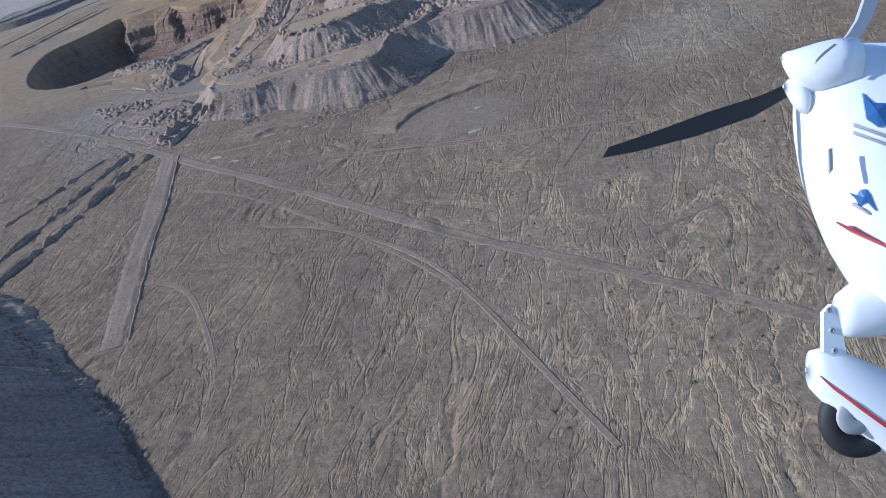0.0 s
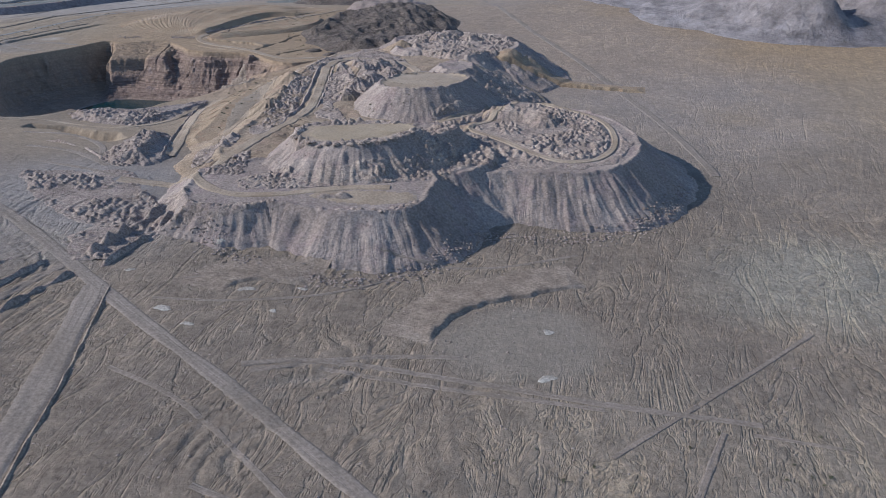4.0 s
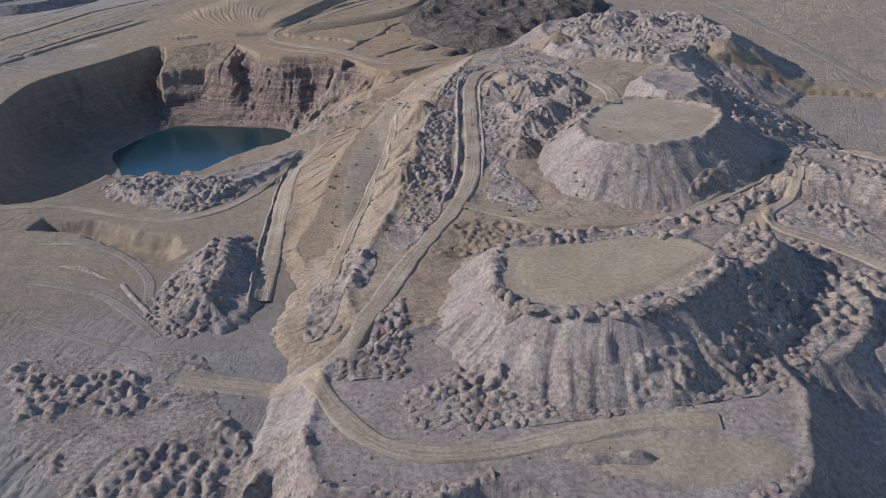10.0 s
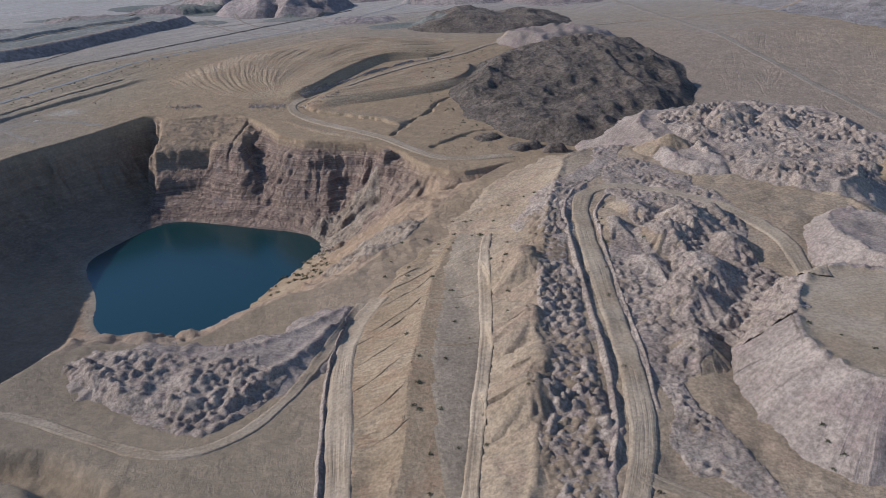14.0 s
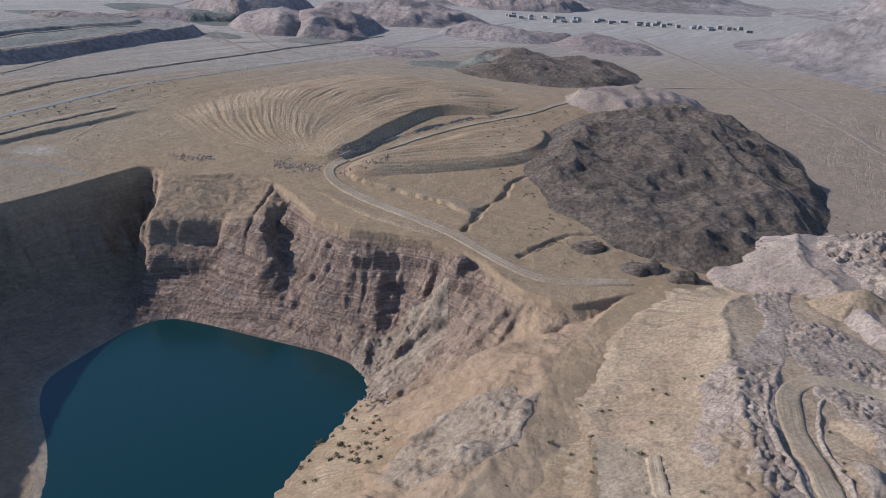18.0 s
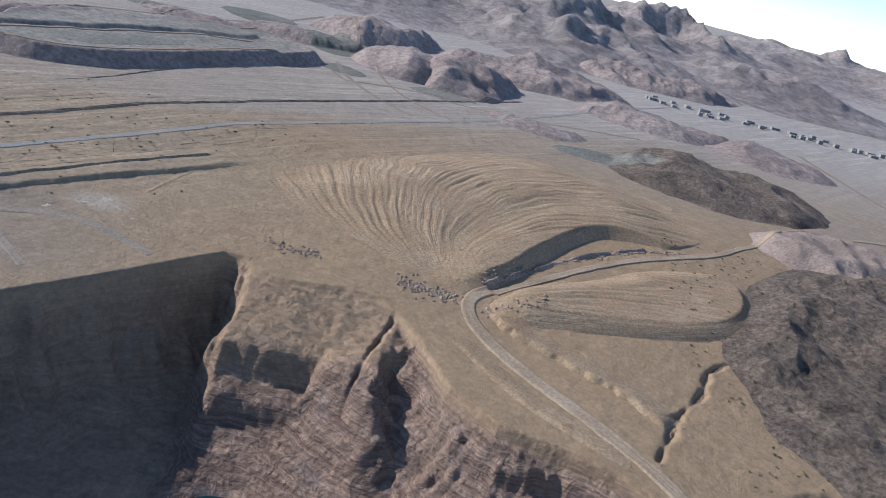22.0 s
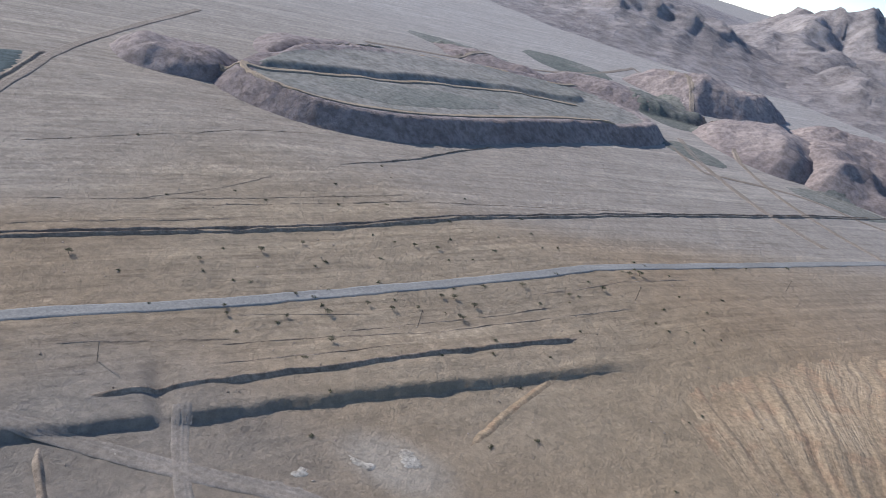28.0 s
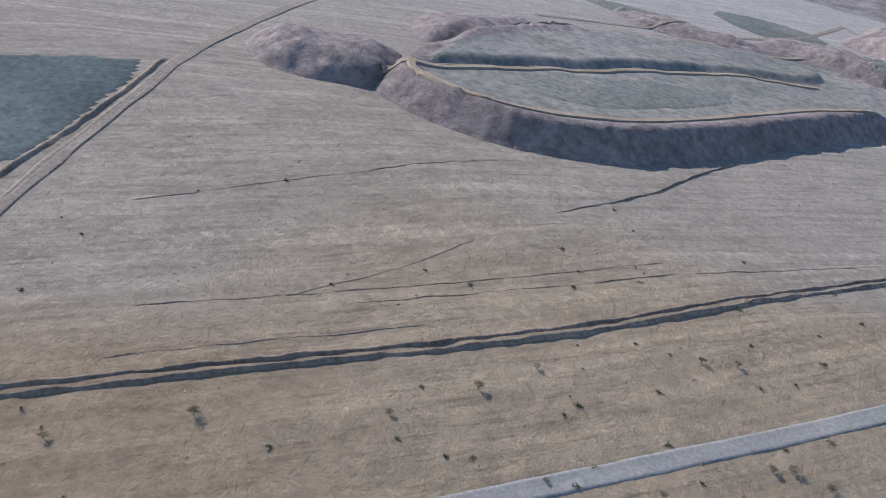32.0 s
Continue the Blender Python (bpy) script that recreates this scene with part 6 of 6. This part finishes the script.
# ---- poles and houses ----
def box_mesh(name, sx, sy, sz, ox=0, oy=0, oz=0, bevel=0.0):
    bm = bmesh.new()
    bmesh.ops.create_cube(bm, size=1.0)
    for v in bm.verts:
        v.co = Vector((v.co.x * sx + ox, v.co.y * sy + oy, v.co.z * sz + oz))
    if bevel:
        bmesh.ops.bevel(bm, geom=bm.edges[:], offset=bevel, segments=1, affect="EDGES")
    me = bpy.data.meshes.new(name)
    bm.to_mesh(me)
    bm.free()
    return me


def pole():
    ob = tagged(new("utility_pole"), "thin wooden utility pole with a crossarm", "pole", "poles along the road")
    co, f = tube([(0, 0, -.3), (0, 0, 2), (0, 0, 4.5)], [.09, .08, .06], 8)
    part("shaft", tri_mesh("shaft", co, f, True), BARK, ob)
    part("crossarm", box_mesh("crossarm", 1.4, .09, .1, 0, .1, 4.2, .01), BARK, ob)
    for x in (-.6, 0, .6):
        co, f = tube([(x, .1, 4.2), (x, .1, 4.3), (x, .1, 4.42)], [.03, .05, .02], 6)
        part("insulator", tri_mesh("insulator", co, f, True), PLASTER, ob)
    return ob


first_pole = pole()
for k, (x, y) in enumerate([(-270, 1048), (-222, 1102), (-318, 994), (-174, 1158)]):
    z = float(surface(np.array([x * 1.0]), np.array([y * 1.0]))[0])
    if k:
        copy_thing(first_pole, pose(x, y, z, 0, 0, -40))
    else:
        first_pole.matrix_basis = pose(x, y, z, 0, 0, -40)


def house(w, d, h, seed):
    r = random.Random(seed)
    ob = tagged(new("house"), "small flat-roofed pale house in a desert village", "house", "houses of the village")
    part("wall", box_mesh("wall", w, d, h, 0, 0, h / 2 - .2, .05), PLASTER, ob)
    part("roof", box_mesh("roof", w + .5, d + .5, .3, 0, 0, h - .05, .05), ROOFING, ob)
    part("door", box_mesh("door", 1.0, .12, 2.0, r.uniform(-w / 4, w / 4), -d / 2 - .03, 1.0), BARK, ob)
    for x in (-w / 3, w / 3):
        win = part("window", box_mesh("window", 1.3, .12, 1.0, x, -d / 2 - .03, 1.6), PLASTER, ob)
        part("pane", box_mesh("pane", 1.1, .06, .8, x, -d / 2 - .09, 1.6), GLASS_DARK, win)
    return ob


HOUSES = [house(7, 5, 2.8, 1), house(10, 6, 3.0, 2), house(6, 5, 4.4, 3)]
rr = random.Random(21)
spots_h = [(116, 1653), (130, 1640), (169, 1614), (185, 1622), (200, 1630), (242, 1653), (262, 1650), (300, 1655), (330, 1662), (383, 1658), (400, 1650), (428, 1647), (150, 1665), (215, 1668), (350, 1640), (290, 1630)] + [(120 + 13.5 * k + 9 * math.sin(5 * k), 1648 + 16 * math.sin(2.3 * k)) for k in range(26)]
for k, (x, y) in enumerate(spots_h):
    z = float(surface(np.array([x * 1.0]), np.array([y * 1.0]))[0])
    m = pose(x, y, z, 0, 0, rr.choice((0, 8, -12, 90)))
    if k < 3:
        HOUSES[k].matrix_basis = m
    else:
        copy_thing(HOUSES[k % 3], m)


# ---- the light aircraft, where it is at the flight's start ----
def paint_material(name, rgb, rough=0.3):
    m = bpy.data.materials.new(name)
    m.use_nodes = True
    nt = m.node_tree
    b = nt.nodes["Principled BSDF"]
    n = nt.nodes.new("ShaderNodeTexNoise")
    n.inputs["Scale"].default_value, n.inputs["Detail"].default_value = 9.0, 5
    r = nt.nodes.new("ShaderNodeValToRGB")
    r.color_ramp.elements[0].color, r.color_ramp.elements[1].color = (*[v * .93 for v in rgb], 1), (*rgb, 1)
    nt.links.new(n.outputs["Fac"], r.inputs[0])
    nt.links.new(r.outputs[0], b.inputs["Base Color"])
    b.inputs["Roughness"].default_value = rough
    return m


WHITE = paint_material("white_gelcoat", (0.82, 0.83, 0.84))
RED = paint_material("red_stripe", (0.5, 0.05, 0.05))
BLUE = paint_material("blue_decal", (0.05, 0.13, 0.32))
GREY = paint_material("grey_decal", (0.35, 0.37, 0.4))
BLACK = paint_material("black_rubber", (0.02, 0.02, 0.022), 0.7)
STEEL = paint_material("dull_steel", (0.35, 0.36, 0.37), 0.4)


def loft(name, sections, sides=28, caps=True):
    """A skin over ellipses; each section: centre x, y, z and the half sizes across y and z."""
    co, f = [], []
    for cx, cy, cz, ry, rz in sections:
        for k in range(sides):
            a = 2 * math.pi * k / sides
            co.append((cx, cy + ry * math.cos(a), cz + rz * math.sin(a)))
    for j in range(len(sections) - 1):
        for k in range(sides):
            a, b = j * sides + k, j * sides + (k + 1) % sides
            f += [(a, b, b + sides), (a, b + sides, a + sides)]
    if caps:
        for j in (0, len(sections) - 1):
            co.append(sections[j][:3])
            f += [(j * sides + k, j * sides + (k + 1) % sides, len(co) - 1) for k in range(sides)]
    return tri_mesh(name, np.array(co), np.array(f), True)


def plate(name, pts, z, thick=.006):
    """A thin flat shape in the aircraft's side plane."""
    bm = bmesh.new()
    face = bm.faces.new([bm.verts.new((x, y, z)) for x, y in pts])
    out = bmesh.ops.extrude_face_region(bm, geom=[face])
    for v in out["geom"]:
        if isinstance(v, bmesh.types.BMVert):
            v.co.z += thick
    bmesh.ops.recalc_face_normals(bm, faces=bm.faces[:])
    me = bpy.data.meshes.new(name)
    bm.to_mesh(me)
    bm.free()
    return me


def disc(name, cx, cy, cz, rad, tube_r, squash=1.0, major=28, minor=10):
    co, f = [], []
    for i in range(major):
        a = 2 * math.pi * i / major
        for j in range(minor):
            b = 2 * math.pi * j / minor
            q = rad + tube_r * math.cos(b)
            co.append((cx + q * math.cos(a), cy + q * math.sin(a), cz + squash * tube_r * math.sin(b)))
    for i in range(major):
        for j in range(minor):
            a, b, c, d = i * minor + j, i * minor + (j + 1) % minor, ((i + 1) % major) * minor + (j + 1) % minor, ((i + 1) % major) * minor + j
            f += [(a, b, c), (a, c, d)]
    return tri_mesh(name, np.array(co), np.array(f), True)


def aircraft():
    """The nose of a light aeroplane, seen from under its wing: x aft, y up, z towards the wing tip."""
    ob = tagged(new("light_aircraft"), "white light aircraft nose with a black propeller and red stripe", "aircraft")
    ob.matrix_basis = look(*PATH[0][1:]) @ pose(0, 0, -3.5)
    def at(u, v, z=0.0):
        q = (3.5 - z) / 1350.0
        return ((u - 784) * q, (441 - v) * q)

    k = 3.5 / 1350.0

    def hull(rows, z, flat):
        return [(*at(u, v), z, r * k, r * k * flat) for u, v, r in rows]

    def on(rows, flat, pts, lift=.008):
        """Points laid on a hull's near side."""
        xs = [(u - 784) * k for u, _, _ in rows]
        out = []
        for u, v in pts:
            z = .2
            for _ in range(6):
                x, y = at(u, v, z)
                cy = np.interp(x, xs, [(441 - q[1]) * k for q in rows])
                ry = np.interp(x, xs, [q[2] * k for q in rows])
                z = ry * flat * math.sqrt(max(.02, 1 - ((y - cy) / ry) ** 2)) + lift
            out.append((*at(u, v, z), z))
        return out

    def sticker(name, pts, rows, flat, mat, parent, label):
        p = on(rows, flat, pts)
        mid = tuple(np.mean(p, axis=0) + np.array((0, 0, .012)))
        n = len(p)
        co = np.array(p + [mid] + [(x, y, z - .03) for x, y, z in p])
        f = [(i, (i + 1) % n, n) for i in range(n)] + [(i, n + 1 + i, (i + 1) % n) for i in range(n)] + [((i + 1) % n, n + 1 + i, n + 1 + (i + 1) % n) for i in range(n)]
        part(name, tri_mesh(name, co, np.array(f)), mat, parent, label)

    cowl = [(1401, 148, 10), (1406, 150, 24), (1412, 156, 38), (1417, 173, 61), (1424, 197, 93), (1432, 211, 113), (1440, 223, 131), (1460, 244, 160), (1475, 259, 179), (1490, 273, 195), (1520, 296, 219), (1568, 324, 247), (1690, 358, 281)]
    body_ = part("cowling", loft("cowling", hull(cowl, 0, .5)), WHITE, ob)
    tip = [(1365, 113, 2), (1368, 113, 7), (1374, 117, 15), (1386, 124, 25), (1402, 128, 34), (1425, 130, 43), (1448, 128, 46), (1485, 124, 46)]
    part("spinner", loft("spinner", hull(tip, 0.1, 1.0)), WHITE, ob, "pointed white spinner")
    cuff = [(1376, 158, 4), (1384, 160, 14), (1396, 168, 24), (1408, 178, 27), (1416, 182, 24)]
    part("blade_cuff", loft("blade_cuff", hull(cuff, .06, .8)), WHITE, ob, "white root cuff of a propeller blade")
    part("spinner_gap", plate("spinner_gap", [at(u, v, .24) for u, v in ((1442, 114), (1452, 104), (1468, 90), (1482, 79), (1476, 78), (1460, 90), (1446, 104))], .23, .01), GREY, ob, "dark gap behind a spinner")
    for name, pts, label in (("propeller_blade", [(1405, 165), (1330, 208), (1230, 242), (1130, 268), (1065, 280), (1075, 262), (1150, 237), (1250, 200), (1340, 172), (1390, 150)], "black swept propeller blade"),
                             ("propeller_blade", [(1490, 82), (1515, 70), (1535, 40), (1550, 0), (1560, -60), (1535, -60), (1525, 0), (1512, 38), (1497, 62), (1485, 76)], "propeller blade with a white root")):
        part(name, plate(name, [at(u, v) for u, v in pts], 0, .03), BLACK if "black" in label else GREY, ob, label)
    sticker("stripe", ((1484, 393), (1510, 405), (1568, 433), (1640, 468), (1640, 474), (1568, 438), (1510, 410)), cowl, .5, RED, body_, "thin red stripe")
    sticker("decal", ((1527, 165), (1545, 182), (1568, 183), (1568, 222), (1556, 225), (1534, 210)), cowl, .5, BLUE, body_, "blue winged club badge")
    sticker("decal", ((1505, 342), (1518, 346), (1524, 336), (1533, 335), (1540, 346), (1551, 373), (1536, 358), (1522, 364), (1516, 352)), cowl, .5, BLUE, body_, "small blue wings badge")
    for v in (218, 232):
        sticker("lettering", ((1511, v), (1568, v + 20), (1568, v + 26), (1511, v + 6)), cowl, .5, GREY, body_, "line of unreadable lettering")
    sticker("lettering", ((1510, 358), (1538, 376), (1538, 380), (1510, 363)), cowl, .5, GREY, body_, "line of unreadable lettering")
    part("latch", plate("latch", [at(u, v, .25) for u, v in ((1467, 264), (1473, 262), (1474, 300), (1468, 308))], .24, .012), STEEL, body_, "cowling latch")
    leg = [(1474, 556, 8), (1482, 556, 36), (1505, 550, 48), (1540, 540, 58), (1600, 520, 68), (1680, 500, 72)]
    part("leg_fairing", loft("leg_fairing", hull(leg, 0, .6)), WHITE, ob)
    link = part("leg_link", plate("leg_link", [at(u, v, .12) for u, v in ((1452, 552), (1466, 538), (1476, 545), (1492, 622), (1490, 628), (1468, 630), (1452, 622))], .12, .03), WHITE, ob)
    for u, v in ((1467, 549), (1472, 585), (1477, 621)):
        part("bolt", disc("bolt", *at(u, v, .155), .155, .008, .006, 1.0, 12, 6), STEEL, link)
    spat = [(1426, 655, 6), (1434, 655, 34), (1452, 662, 46), (1490, 685, 62), (1530, 708, 70), (1580, 738, 78), (1660, 780, 84)]
    wheel_cover = part("wheel_fairing", loft("wheel_fairing", hull(spat, 0, .6)), WHITE, ob)
    sticker("stripe", ((1450, 665), (1475, 684), (1520, 716), (1568, 750), (1568, 758), (1520, 723), (1475, 689)), spat, .6, RED, wheel_cover, "red stripe")
    wheel = part("wheel", disc("wheel", *at(1517, 742), 0, 48 * k, 21 * k, .8), BLACK, ob, "black rubber nose wheel")
    part("rim", disc("rim", *at(1512, 738, .06), .06, 14 * k, 18 * k, .3), STEEL, wheel)
    return ob


aircraft()
